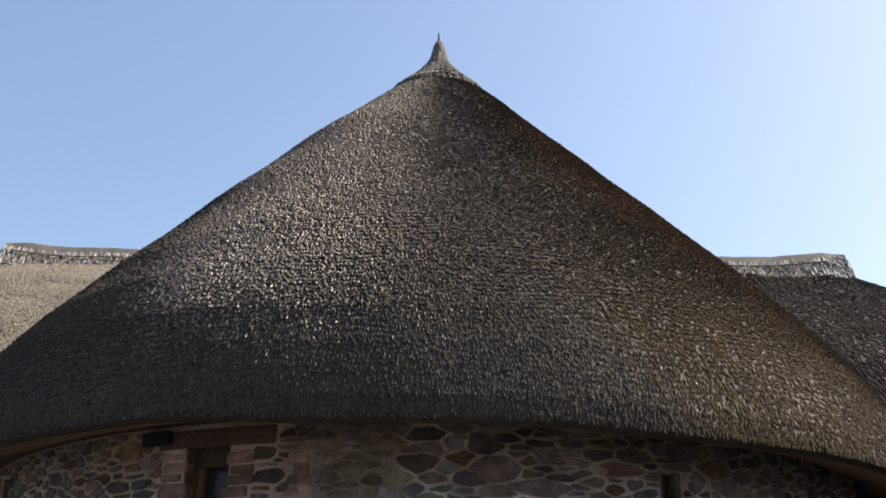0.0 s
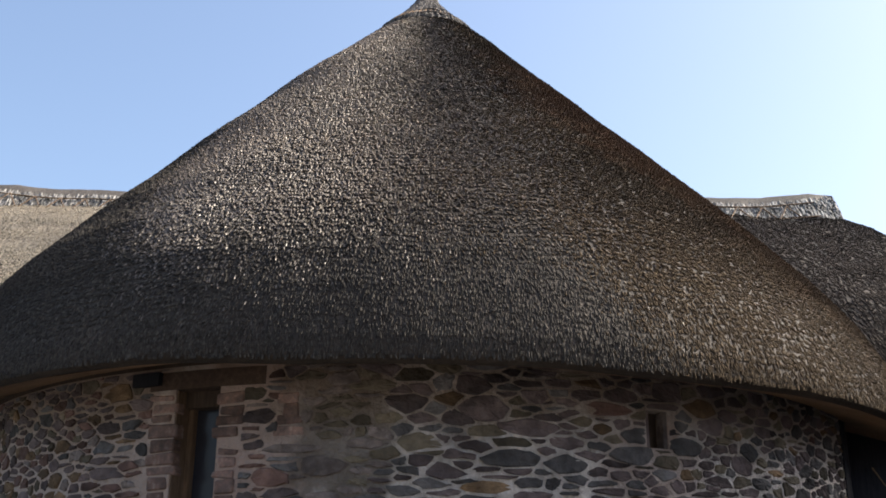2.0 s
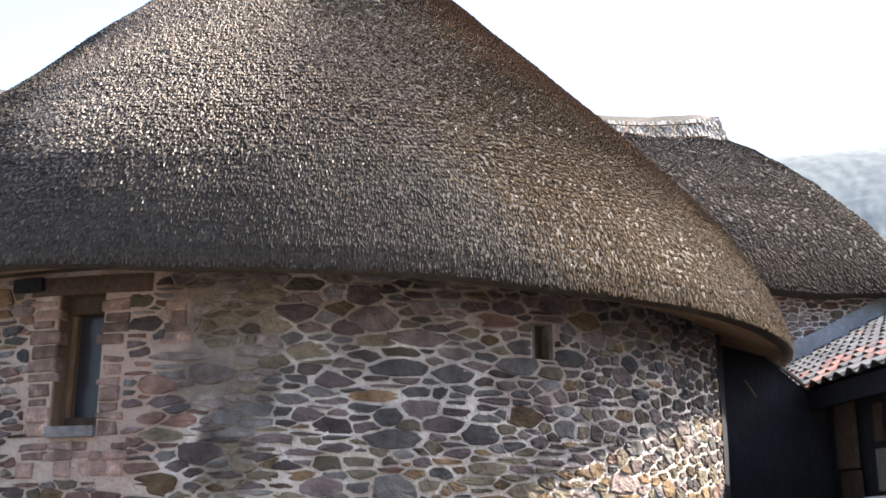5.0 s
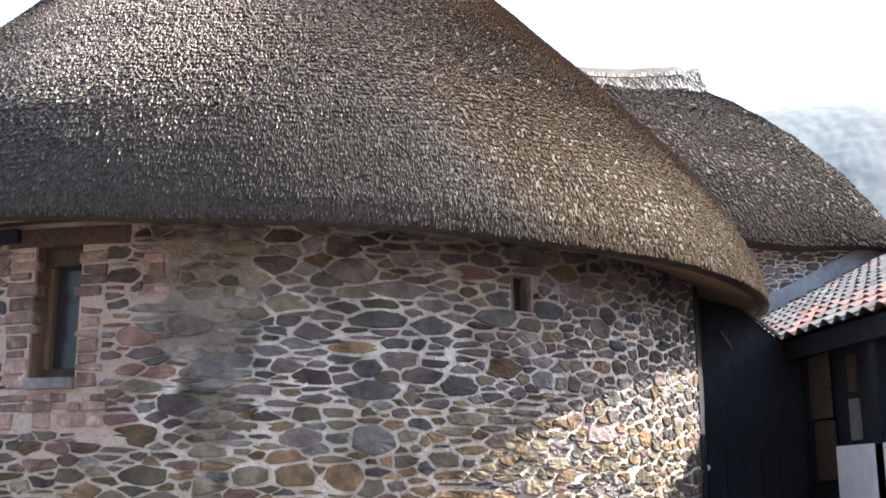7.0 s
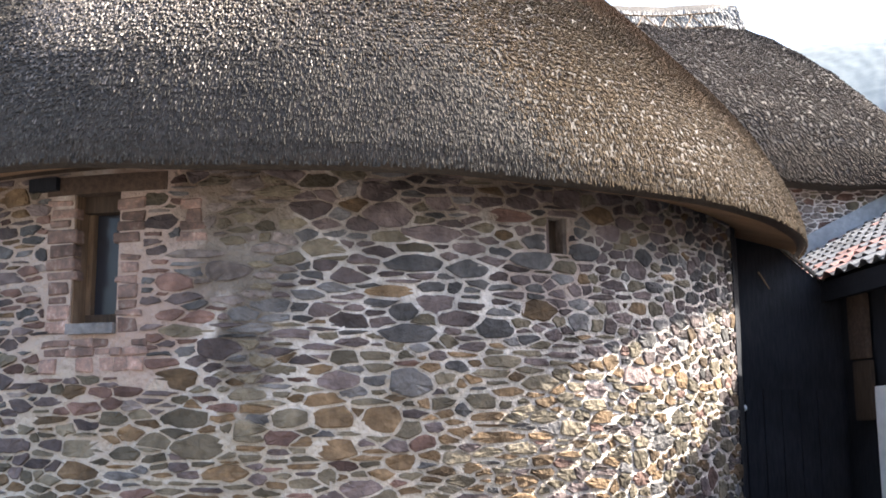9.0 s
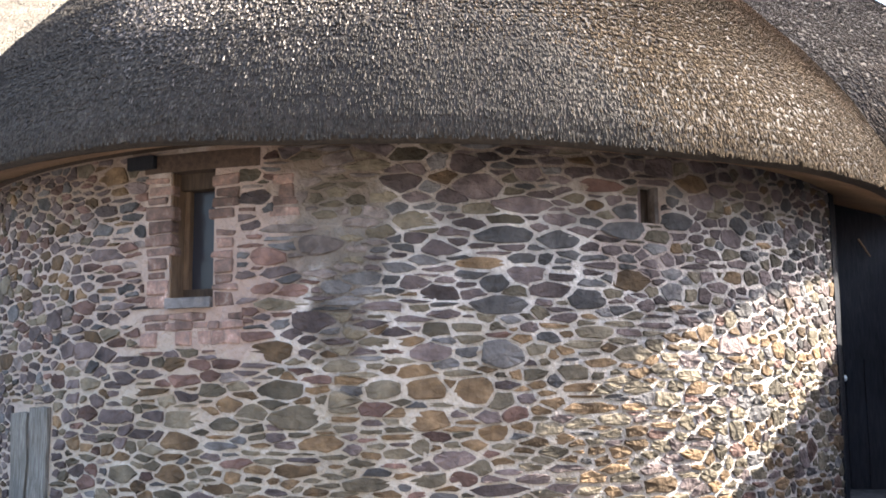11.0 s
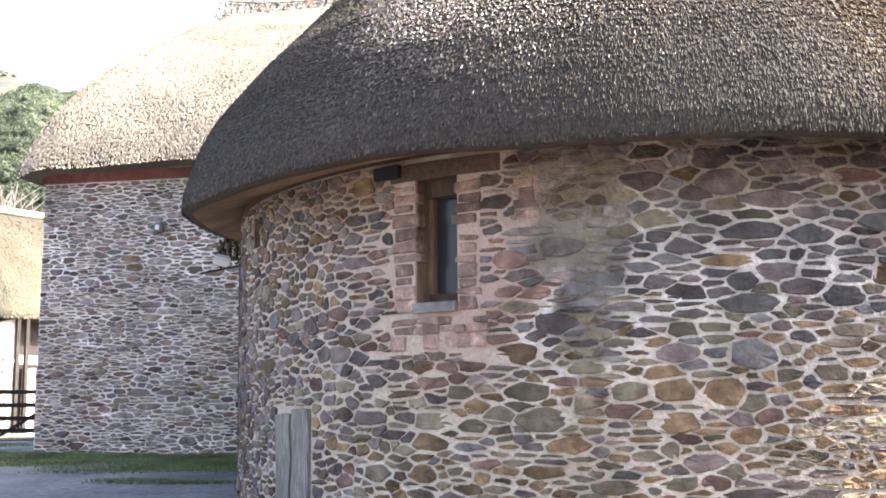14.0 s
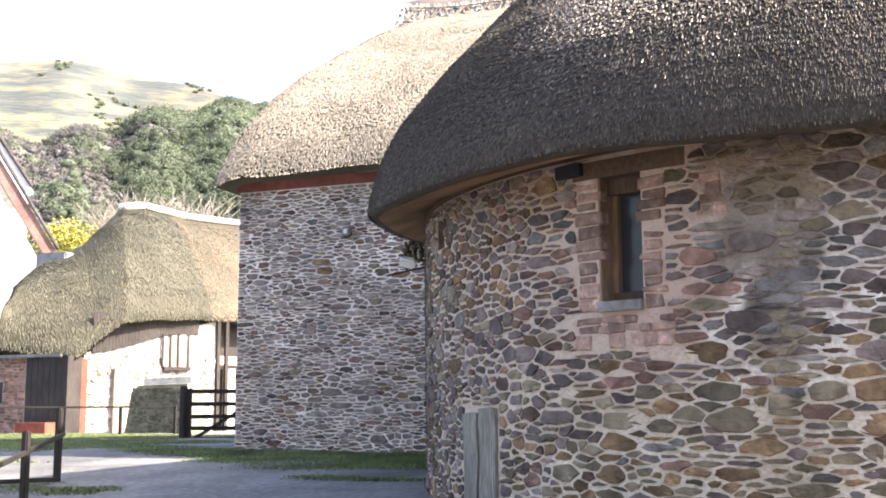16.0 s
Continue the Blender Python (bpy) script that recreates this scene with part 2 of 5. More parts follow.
def translucent(m, share):
    """Lets part of the light through, as leaves do."""
    n, l = m.node_tree.nodes, m.node_tree.links
    b = n["Principled BSDF"]
    thin, mix = n.new("ShaderNodeBsdfTranslucent"), n.new("ShaderNodeMixShader")
    mix.inputs["Fac"].default_value = share
    l.new(b.inputs["Base Color"].links[0].from_socket, thin.inputs["Color"])
    l.new(b.outputs["BSDF"], mix.inputs[1])
    l.new(thin.outputs["BSDF"], mix.inputs[2])
    l.new(mix.outputs["Shader"], n["Material Output"].inputs["Surface"])
    return m


def glass(name, tint=(0.035, 0.037, 0.046), clear=0.1, rough=0.2):
    """Old dusty window glass."""
    m = bpy.data.materials.new(name)
    m.use_nodes = True
    b = m.node_tree.nodes["Principled BSDF"]
    b.inputs["Base Color"].default_value = (*tint, 1)
    b.inputs["Roughness"].default_value = rough
    b.inputs["Transmission Weight"].default_value = clear
    b.inputs["Specular IOR Level"].default_value = 0.15
    return m


GLASS = glass("window_glass")


# ---- thatch ----
def stubs(P, T, N, length, width, lift, rng, tall=1.0, proud=0.0):
    """Cut reed ends lying on a thatched slope: P places, T down the slope, N outward. Gives vertices and quads."""
    n = len(P)
    B = np.cross(N, T)
    turn = rng.normal(0, 0.08, n)[:, None]
    T = T * np.cos(turn) + B * np.sin(turn)
    B = np.cross(N, T)
    out = (lift + rng.normal(0, 0.085, n))[:, None]     # how far the reeds stand out from the roof
    D = T * np.cos(out) + N * np.sin(out)
    M = N * np.cos(out) - T * np.sin(out)
    L = (length * rng.uniform(0.7, 1.3, n))[:, None]
    W = (width * rng.uniform(0.6, 1.5, n))[:, None]
    H = W * (tall * rng.uniform(0.6, 0.95, n))[:, None]
    up = np.broadcast_to(np.asarray(0.5 - 0.45 * tall), (n,))[:, None]
    P = P + N * (W * proud * rng.uniform(-0.4, 1.0, n)[:, None] ** 3)         # some stand well out of the rest
    V = np.empty((n, 8, 3))
    for k, (a, h) in enumerate([(-1, -0.6), (-0.55, 0.75), (0.55, 0.75), (1, -0.6)]):
        V[:, k] = P - D * L * 0.25 + B * W * a * 0.5 + M * H * (h - up)
        V[:, 4 + k] = P + D * L * 0.75 + B * W * a * 0.5 + M * H * (h - up)
    base = np.array([[0, 4, 5, 1], [1, 5, 6, 2], [2, 6, 7, 3]])
    Q = (np.arange(n) * 8)[:, None, None] + base[None]
    return V.reshape(-1, 3), Q.reshape(-1, 4)


def ripple(p, size, octaves=1):
    return np.array([noise.fractal(Vector(q) / size, 1.0, 2.0, octaves) for q in p])


# ---- round house ----
CX, CY, WALL_R = -0.08, 11.4, 4.17
ROOF = [(7.46, 0.012), (7.3, 0.04), (7.15, 0.07), (7.0, 0.12), (6.85, 0.25), (6.7, 0.38), (6.5, 0.62), (6.25, 0.875), (6.0, 1.1), (5.5, 1.61), (5.0, 2.09),
        (4.5, 2.59), (4.0, 3.06), (3.5, 3.55), (3.0, 4.0), (2.5, 4.38), (2.2, 4.55), (2.0, 4.64), (1.8, 4.715), (1.66, 4.735)]
ROOF_Z = np.array([z for z, r in ROOF][::-1])
ROOF_R = np.array([r for z, r in ROOF][::-1])


def eave_rise(phi):
    """The eave lifts a little on the far left of the round roof."""
    return 0.06 * smooth01(-0.12, -0.4, phi) + 0.2 * smooth01(-0.78, -1.4, phi) - 0.025 * smooth01(0.15, 0.35, phi) * (1 - smooth01(0.4, 0.65, phi)) + 0.04 * smooth01(0.9, 1.3, phi) - 0.005


def round_point(phi, r, z):
    return np.stack([CX + r * np.sin(phi), CY - r * np.cos(phi), zz(z) + 0 * phi], -1)


def roof_radius(z):
    return np.interp(z, ROOF_Z, ROOF_R)


def roof_swell(phi, z):
    """The thatch is fuller on its west side."""
    return 0.1 * np.maximum(0, -np.sin(phi)) * smooth01(1.8, 2.8, z) * (1 - smooth01(5.7, 6.5, z))


def revolve(profile, segments, rough, size, lift=None):
    """Verts and quads of a turned surface, its radius disturbed by noise."""
    phi = np.linspace(-math.pi, math.pi, segments, endpoint=False)
    rows = []
    for z, r in profile:
        rise = (lift(phi) if lift is not None else 0) * (1 - float(smooth01(1.9, 3.4, z)))
        p = round_point(phi, np.full_like(phi, r), z + rise)
        d = ripple(p, size) * rough + (roof_swell(phi, z) if lift is not None else 0)
        rows.append(round_point(phi, r + d * min(1, r / 0.6), z + rise))
    n = segments
    quads = [(j * n + i, (j + 1) * n + i, (j + 1) * n + (i + 1) % n, j * n + (i + 1) % n) for j in range(len(profile) - 1) for i in range(n)]
    return np.concatenate(rows), quads


house = thing("round_house", (CX, CY, 0.4), "round rubble-stone wheelhouse with conical weathered thatched roof", "building")
zs = np.concatenate([np.linspace(6.62, 2.2, 60), np.linspace(2.12, 1.66, 8)])
profile = [(z, float(roof_radius(z))) for z in zs] + [(1.62, 4.70), (1.615, 4.64)]
v, q = revolve(profile, 220, 0.022, 0.8, eave_rise)
roof = part("roof", quads_mesh("roof", v, q, THATCH, smooth=True), None, house, "weathered grey-brown thatch, shade toned in at the eaves")
v, q = revolve([(1.615, 4.64), (1.65, 4.5), (1.70, 4.32), (1.74, 4.16), (1.8, 3.95)], 160, 0.012, 0.2, eave_rise)
part("eaves_underside", quads_mesh("eaves_underside", v, q, REED_CUT, smooth=True), None, roof, "brown cut reed ends under the eaves")


def round_stubs(phi0, phi1, count, length, width, lift, rng):
    slant_z = np.linspace(1.645, 6.56, 400)
    area = roof_radius(slant_z) * np.hypot(1, np.gradient(roof_radius(slant_z), slant_z))
    cum = np.cumsum(area) / area.sum()
    z = np.interp(rng.uniform(0, 1, count), cum, slant_z)
    phi = rng.uniform(phi0, phi1, count)
    wave = 0.03 * np.sin(7 * phi + 3 * z) + 0.02 * np.sin(17 * phi - 5 * z)      # the courses waver
    z = np.where(rng.uniform(0, 1, count) < 0.5, np.round((z + wave) / 0.042) * 0.042 - wave + rng.normal(0, 0.007, count), z)
    z = np.clip(z, 1.645, 6.56)
    r = roof_radius(z)
    rise = eave_rise(phi) * (1 - smooth01(1.9, 3.4, z))
    P = round_point(phi, r, z + rise)
    keep_shape = ripple(P, 0.8) * 0.022 + roof_swell(phi, z)
    P = round_point(phi, r + keep_shape, z + rise)
    slope = (roof_radius(z - 0.08) - roof_radius(z + 0.08)) / 0.16
    lie = np.maximum(slope, 0.04)
    T = np.stack([np.sin(phi) * lie, -np.cos(phi) * lie, -np.ones_like(phi)], -1)
    T /= np.linalg.norm(T, axis=1)[:, None]
    N = np.stack([np.sin(phi), -np.cos(phi), lie], -1)
    N /= np.linalg.norm(N, axis=1)[:, None]
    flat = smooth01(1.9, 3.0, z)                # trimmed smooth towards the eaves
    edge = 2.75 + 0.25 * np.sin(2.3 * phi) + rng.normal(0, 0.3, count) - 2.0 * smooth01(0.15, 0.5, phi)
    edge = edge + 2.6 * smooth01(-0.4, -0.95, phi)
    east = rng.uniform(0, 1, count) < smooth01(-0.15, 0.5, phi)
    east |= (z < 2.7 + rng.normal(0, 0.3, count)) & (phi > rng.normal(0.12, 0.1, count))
    slots = np.repeat(np.where(z < edge, 1, np.where(east, 2, 0)).astype(np.int32), 3)          # shade toned in at the eaves and west, duller brown to the east
    return (*stubs(P, T, N, length, width, lift * (0.5 + 0.5 * flat), rng, 0.7 + 0.4 * flat, 0.6), slots)


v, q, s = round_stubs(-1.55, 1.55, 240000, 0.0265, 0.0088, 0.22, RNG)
part("thatch_coat", quads_mesh("thatch_coat", v, q, [REED, REED_SHADE, REED_EAST], s, smooth=True), None, roof, "countless cut reed ends", "stuff")
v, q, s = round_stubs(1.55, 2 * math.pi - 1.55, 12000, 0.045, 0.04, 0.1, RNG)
part("thatch_coat", quads_mesh("thatch_coat", v, q, [REED, REED_SHADE, REED_EAST], s, smooth=True), None, roof, "countless cut reed ends", "stuff")

# straw cap, its bindings and the spike
cap_profile = [(7.40, 0.012), (7.28, 0.045), (7.12, 0.085), (7.0, 0.15), (6.87, 0.26), (6.72, 0.40), (6.6, 0.53), (6.56, 0.56), (6.53, 0.54)]
v, q = revolve(cap_profile, 72, 0.02, 0.15)
cap = part("roof_cap", quads_mesh("roof_cap", v, q, CAP, smooth=True), None, house, "pale straw cap drawn up to a point")


def ring_bm(z, r, thick, segments=60):
    bm = bmesh.new()
    prev = None
    loops = []
    for i in range(segments):
        a = 2 * math.pi * i / segments
        rr = r + 0.008 * math.sin(9 * a)
        c = Vector((CX + rr * math.sin(a), CY - rr * math.cos(a), zz(z) + 0.012 * math.sin(5 * a + 1)))
        out = Vector((math.sin(a), -math.cos(a), 0))
        loops.append([bm.verts.new(c + out * (thick * math.cos(k * math.pi / 3)) + Vector((0, 0, thick * math.sin(k * math.pi / 3)))) for k in range(6)])
    for i in range(segments):
        for k in range(6):
            bm.faces.new((loops[i][k], loops[(i + 1) % segments][k], loops[(i + 1) % segments][(k + 1) % 6], loops[i][(k + 1) % 6]))
    return bm


rng = np.random.default_rng(13)
n = 3200
z = rng.uniform(6.5, 7.34, n) - 0.12 * rng.uniform(0, 1, n) ** 3
phi, r = rng.uniform(-math.pi, math.pi, n), np.interp(z, [k[0] for k in cap_profile[::-1]], [k[1] for k in cap_profile[::-1]]) + 0.012
slope = np.clip((np.interp(z - 0.06, [k[0] for k in cap_profile[::-1]], [k[1] for k in cap_profile[::-1]]) - r) / 0.06, 0.1, 1.2)
T = np.stack([np.sin(phi) * slope, -np.cos(phi) * slope, -np.ones(n)], -1)
N = np.stack([np.sin(phi), -np.cos(phi), slope], -1)
v, q = stubs(round_point(phi, r, z), T / np.linalg.norm(T, axis=1)[:, None], N / np.linalg.norm(N, axis=1)[:, None], 0.09, 0.013, 0.06, rng)
CAP_STRAW = surface("dark_cap_straw", [(0.3, (0.035, 0.029, 0.024)), (0.7, (0.15, 0.128, 0.105))], 14, 0.6, 0, rand="island", rand_amount=0.7, blotch=3, blotch_amount=0.4)
part("straw_fringe", quads_mesh("straw_fringe", v, q, CAP_STRAW, smooth=True), None, cap, "ragged straw drawn up to the point", "stuff")
for z, r in ((6.62, 0.53), (6.72, 0.425)):
    part("binding_rod", ring_bm(z, r, 0.009), CAP, cap)
part("spike", rod_bm((CX, CY, zz(7.2)), (CX - 0.005, CY, zz(7.5)), 0.03, 0.006), IRON, cap, "dark pointed finial")
for k in range(26):
    a = -1.5 + 3.0 * k / 25
    part("peg", rod_bm(round_point(np.array(a), 0.515, 6.635), round_point(np.array(a + 0.06), 0.44, 6.71), 0.012, 0.008, 5), OAK, cap)


# ---- rubble walls ----
def clip(poly, nx, nz, c):
    """Keeps the side of a convex outline where nx * u + nz * z <= c."""
    out = []
    for i in range(len(poly)):
        a, b = poly[i], poly[(i + 1) % len(poly)]
        da, db = nx * a[0] + nz * a[1] - c, nx * b[0] + nz * b[1] - c
        if da <= 0:
            out.append(a)
        if da * db < 0:
            t = da / (da - db)
            out.append((a[0] + t * (b[0] - a[0]), a[1] + t * (b[1] - a[1])))
    return out


def coursed(u0, u1, z0, z1, low, high, longest, gap, rng, holes=(), given=(), split=0.3, bare=None):
    """Lays roughly coursed rubble over a wall's face, round the openings in holes: outlines (in u, z) with the width of their joints.
    longest(u): the longest stones by their height; given: (u, z, half length, half height) of large stones; bare(u, z): chance that mortar hides a stone."""
    marks = [z0]
    while marks[-1] < z1:
        marks.append(marks[-1] + rng.uniform(low, high))
    mid = (low + high) / 2

    def line(k, u):
        return marks[k] + mid * (0.6 * noise.noise(Vector((u * 1.3, k * 3.7, 1))) + 0.3 * noise.noise(Vector((u * 5.0, k * 5.3, 7)))) + 0.09 * noise.noise(Vector((u * 0.6, marks[k] * 0.5, 3)))

    cells = []
    for k in range(len(marks) - 1):
        u = u0 - rng.uniform(0, 0.2)
        while u < u1:
            h = line(k + 1, u) - line(k, u)
            w = float(np.clip(h * rng.uniform(0.9, longest(u)), 0.55 * mid, 0.36))
            s = [rng.normal(0, 0.2) * h for _ in range(4)]
            lo0, lo1, hi0, hi1 = line(k, u), line(k, u + w), line(k + 1, u), line(k + 1, u + w)
            if h > 0.75 * mid and rng.uniform() < split:
                c0, c1 = rng.uniform(0.35, 0.65, 2)
                m0, m1 = lo0 + (hi0 - lo0) * c0, lo1 + (hi1 - lo1) * c1
                cells.append([(u + s[0], lo0), (u + w + s[1], lo1), (u + w, m1), (u, m0)])
                if rng.uniform() < 0.5:
                    cells.append([(u, m0), (u + w, m1), (u + w + s[2], hi1), (u + s[3], hi0)])
                else:
                    q = rng.uniform(0.3, 0.7)
                    mm, hh = m0 + (m1 - m0) * q, hi0 + (hi1 - hi0) * q
                    cells.append([(u, m0), (u + w * q, mm), (u + w * q, hh), (u + s[3], hi0)])
                    cells.append([(u + w * q, mm), (u + w, m1), (u + w + s[2], hi1), (u + w * q, hh)])
            elif h > 0.25 * mid:
                cells.append([(u + s[0], lo0), (u + w + s[1], lo1), (u + w + s[2], hi1), (u + s[3], hi0)])
            u += w
    stones = []
    for u, z, l, h in given:
        n = 9
        turn = rng.uniform(0, 0.6)
        poly = []
        for k in range(n):
            t = turn + 2 * math.pi * k / n
            f = rng.uniform(0.88, 1.08) / (abs(math.cos(t)) ** 3 + abs(math.sin(t)) ** 3) ** (1 / 3)
            poly.append((u + l * f * math.cos(t), z + h * f * math.sin(t)))
        stones.append((poly, 0.004))
    for poly in cells:
        cu, cz = np.mean(poly, axis=0)
        if not (u0 < cu < u1 and z0 < cz < z1) or (bare is not None and rng.uniform() < bare(cu, cz)):
            continue
        poly = clip(clip(poly, -1, 0, -u0), 1, 0, u1)
        for u, z, l, h in given:
            du, dz = (cu - u) / (l * 1.06), (cz - z) / (h * 1.1)
            d = math.hypot(du, dz)
            if d < 0.45:
                poly = []
                break
            if abs(cu - u) < l + 0.4 and abs(cz - z) < h + 0.3:
                nx, nz = du / d / (l * 1.06), dz / d / (h * 1.1)
                poly = clip(poly, -nx, -nz, -(nx * u + nz * z + 1))
        for a, b, c, d in holes:
            if len(poly) > 2 and a - 0.4 < cu < b + 0.4 and c - 0.4 < cz < d + 0.4:
                if a < cu < b and c < cz < d:
                    poly = []
                elif cu <= a and c < cz < d:
                    poly = clip(poly, 1, 0, a)
                elif cu >= b and c < cz < d:
                    poly = clip(poly, -1, 0, -b)
                elif cz <= c and a < cu < b:
                    poly = clip(poly, 0, 1, c)
                elif cz >= d and a < cu < b:
                    poly = clip(poly, 0, -1, -d)
        if len(poly) < 3:
            continue
        area = 0.5 * abs(sum(p[0] * r[1] - r[0] * p[1] for p, r in zip(poly, poly[1:] + poly[:1])))
        if area < 0.0011:
            continue
        stones.append((poly, gap * rng.uniform(0.75, 1.35)))
    return stones


def rubble(u0, u1, z0, z1, grain, gap, rng, holes=(), given=(), bare=None, tries=16000):
    """Packs random rubble over a wall's face, round the openings in holes: outlines (in u, z) with the width of their joints.
    grain(u, z): half the usual height of the stones and how much longer than high they are; given: (u, z, half length, half height)
    of large stones; bare(u, z): chance that mortar hides a stone."""
    n = len(given)
    at, half, long = np.zeros((6000, 2)), np.zeros(6000), np.ones(6000)
    for i, (u, z, l, h) in enumerate(given):
        at[i], half[i], long[i] = (u, z), 0.92 * h, l / h
    spots, chance, longer = rng.uniform((u0, z0), (u1, z1), (tries, 2)), rng.lognormal(-0.16, 0.42, tries), rng.lognormal(0, 0.4, tries)
    for k in range(tries):
        u, z = spots[k]
        usual, times = grain(u, z)
        h = usual * min(max(chance[k], 0.42), max(0.46, 1.65 - 1.5 * k / tries))
        a = times * min(max(longer[k], 0.5), 2.2) * (1.3 if h < 0.6 * usual else 1.0)
        m = (long[:n] + a) / 2
        if (((at[:n, 0] - u) / m) ** 2 + (at[:n, 1] - z) ** 2 < (0.84 * (half[:n] + h)) ** 2).any():
            continue
        at[n], half[n], long[n] = (u, z), h, a
        n += 1
    at, half, long = at[:n], half[:n], long[:n]
    stones = []
    for i, ((u, z), h, a) in enumerate(zip(at, half, long)):
        if i >= len(given) and bare is not None and rng.uniform() < bare(u, z):
            continue
        if any(c < u < d and e < z < f for c, d, e, f in holes):
            continue
        reach = 2.3 * h
        poly = [(u + a * reach * math.cos(k * math.pi / 6), z + reach * math.sin(k * math.pi / 6)) for k in range(12)]
        d = np.hypot((at[:, 0] - u) / a, at[:, 1] - z)
        for j in np.argsort(d)[1:26]:
            m2 = ((a + long[j]) / 2) ** 2
            du, dz = (at[j, 0] - u) / m2, at[j, 1] - z
            span = (at[j, 0] - u) * du + dz * dz
            share = 0.5 + (h * h - half[j] ** 2) / (2 * span)
            share = min(max(share, 0.2), 0.8)
            poly = clip(poly, du, dz, du * u + dz * z + share * span)
            if len(poly) < 3:
                break
        poly = clip(clip(clip(clip(poly, -1, 0, -u0), 1, 0, u1), 0, -1, -z0), 0, 1, z1) if len(poly) > 2 else poly
        for b, c, e, f in holes:
            if len(poly) > 2 and b - 0.4 < u < c + 0.4 and e - 0.3 < z < f + 0.3:
                if e < z < f:
                    poly = clip(poly, 1, 0, b) if u <= b else clip(poly, -1, 0, -c)
                elif b < u < c:
                    poly = clip(poly, 0, 1, e) if z <= e else clip(poly, 0, -1, -f)
        if len(poly) < 3:
            continue
        area = 0.5 * abs(sum(p[0] * r[1] - r[0] * p[1] for p, r in zip(poly, poly[1:] + poly[:1])))
        if area > 0.0012:
            stones.append((poly, gap * rng.uniform(0.4, 1.7)))
    return stones


def shaped(poly, gap, rng):
    """Breaks an outline's corners, draws it in by the joint and roughens it."""
    pts = np.array(poly)
    sides = np.linalg.norm(np.roll(pts, -1, axis=0) - pts, axis=1)
    for k in sorted(np.argsort(sides)[-3:], reverse=True):
        mid = pts[k] * (t := rng.uniform(0.35, 0.65)) + np.roll(pts, -1, axis=0)[k] * (1 - t)
        out = mid - pts.mean(0)
        pts = np.insert(pts, k + 1, mid + out * rng.normal(0.03, 0.09), axis=0)
    ring = []
    for k in range(len(pts)):
        a, b, c = pts[k - 1], pts[k], pts[(k + 1) % len(pts)]
        la, lc = np.linalg.norm(a - b), np.linalg.norm(c - b)
        if la + lc < 0.02 or abs(np.cross(a - b, c - b)) < 0.35 * la * lc:
            ring.append(b)
            continue
        f, g = rng.uniform(0.06, 0.3, 2)
        ring.append(b + (a - b) * min(f, 0.028 / max(la, 1e-6)))
        ring.append(b + (c - b) * min(g, 0.028 / max(lc, 1e-6)))
    ring = np.array(ring)
    c = ring.mean(0)
    ext = np.maximum(np.abs(ring - c).max(0), 1e-3)
    ring = c + (ring - c) * np.maximum(1 - gap / ext, 0.4)[None]
    ring += rng.normal(0, 0.065, ring.shape) * np.minimum(ext, 0.06)[None]
    return c, ring


def stone_mesh(poly, gap, place, proud, rng):
    c, ring = shaped(poly, gap, rng)
    n = len(ring)
    tip = rng.normal(0, 0.05, 2)
    rings = []
    for k, (f, d) in enumerate(((1.0, -0.03), (0.985, proud * 0.55), (0.86, proud))):
        p = c + (ring - c) * f
        dd = d + (p - c) @ tip * (k > 0) + rng.normal(0, 0.0035, n) * (k > 0)
        rings.append(place(p[:, 0], p[:, 1], dd))
    verts = np.concatenate(rings + [place(c[:1], c[1:], np.array([proud * rng.uniform(0.8, 1.3)]))])
    faces = [(j * n + i, j * n + (i + 1) % n, (j + 1) * n + (i + 1) % n, (j + 1) * n + i) for j in range(2) for i in range(n)]
    faces += [(2 * n + i, 2 * n + (i + 1) % n, 3 * n) for i in range(n)]
    return verts, faces, c


def lay(wall, stones, place, choose, nearest, proud, rng, name="stone", single=300, mats=None, label="rubble stones set in lime mortar"):
    """Builds the stones of a wall: those picked by nearest() as pieces of their own (300 at most), the others joined."""
    order = sorted(stones, key=lambda s: nearest(*np.mean(s[0], axis=0)))
    V, F, S = [], [], []
    base = 0
    for i, (poly, gap) in enumerate(order):
        verts, faces, c = stone_mesh(poly, gap, place, proud * rng.uniform(0.6, 1.3), rng)
        m = choose(c[0], c[1], rng)
        if i < single:
            me = mesh_of(name, verts, faces, STONES[m])
            under(new(name, me), wall)
        else:
            V.append(verts)
            F += [tuple(base + k for k in f) for f in faces]
            S += [m] * len(faces)
            base += len(verts)
    if V:
        part("rubble_infill", mesh_of("rubble_infill", np.concatenate(V), F, mats or STONES_JOINED, S), None, wall, label, "stuff")


STONES_JOINED = []
for m in STONES:
    j = m.copy()
    j.name = m.name + "_joined"
    n, l = j.node_tree.nodes, j.node_tree.links
    info = next(x for x in n if x.bl_idname == "ShaderNodeObjectInfo")
    target = info.outputs["Random"].links[0].to_socket
    l.new(n.new("ShaderNodeNewGeometry").outputs["Random Per Island"], target)
    n.remove(info)
    STONES_JOINED.append(j)


# the round wall: a mortar core with an opening for the slit window
WIN = (-1.71, -1.36, 0.72, 1.62)             # slit window: along the wall from, to; height from, to
HOLE = (1.60, 1.78, 1.23, 1.49)
HOLE_2 = (-4.16, -3.84, 1.38, 1.66)
W_FOOT, W_TOP = -1.3, 1.78


def on_round(u, z, out):
    phi = np.asarray(u) / WALL_R
    r = WALL_R + np.asarray(out)
    return np.stack([CX + r * np.sin(phi), CY - r * np.cos(phi), zz(np.asarray(z)) + 0 * phi], -1)


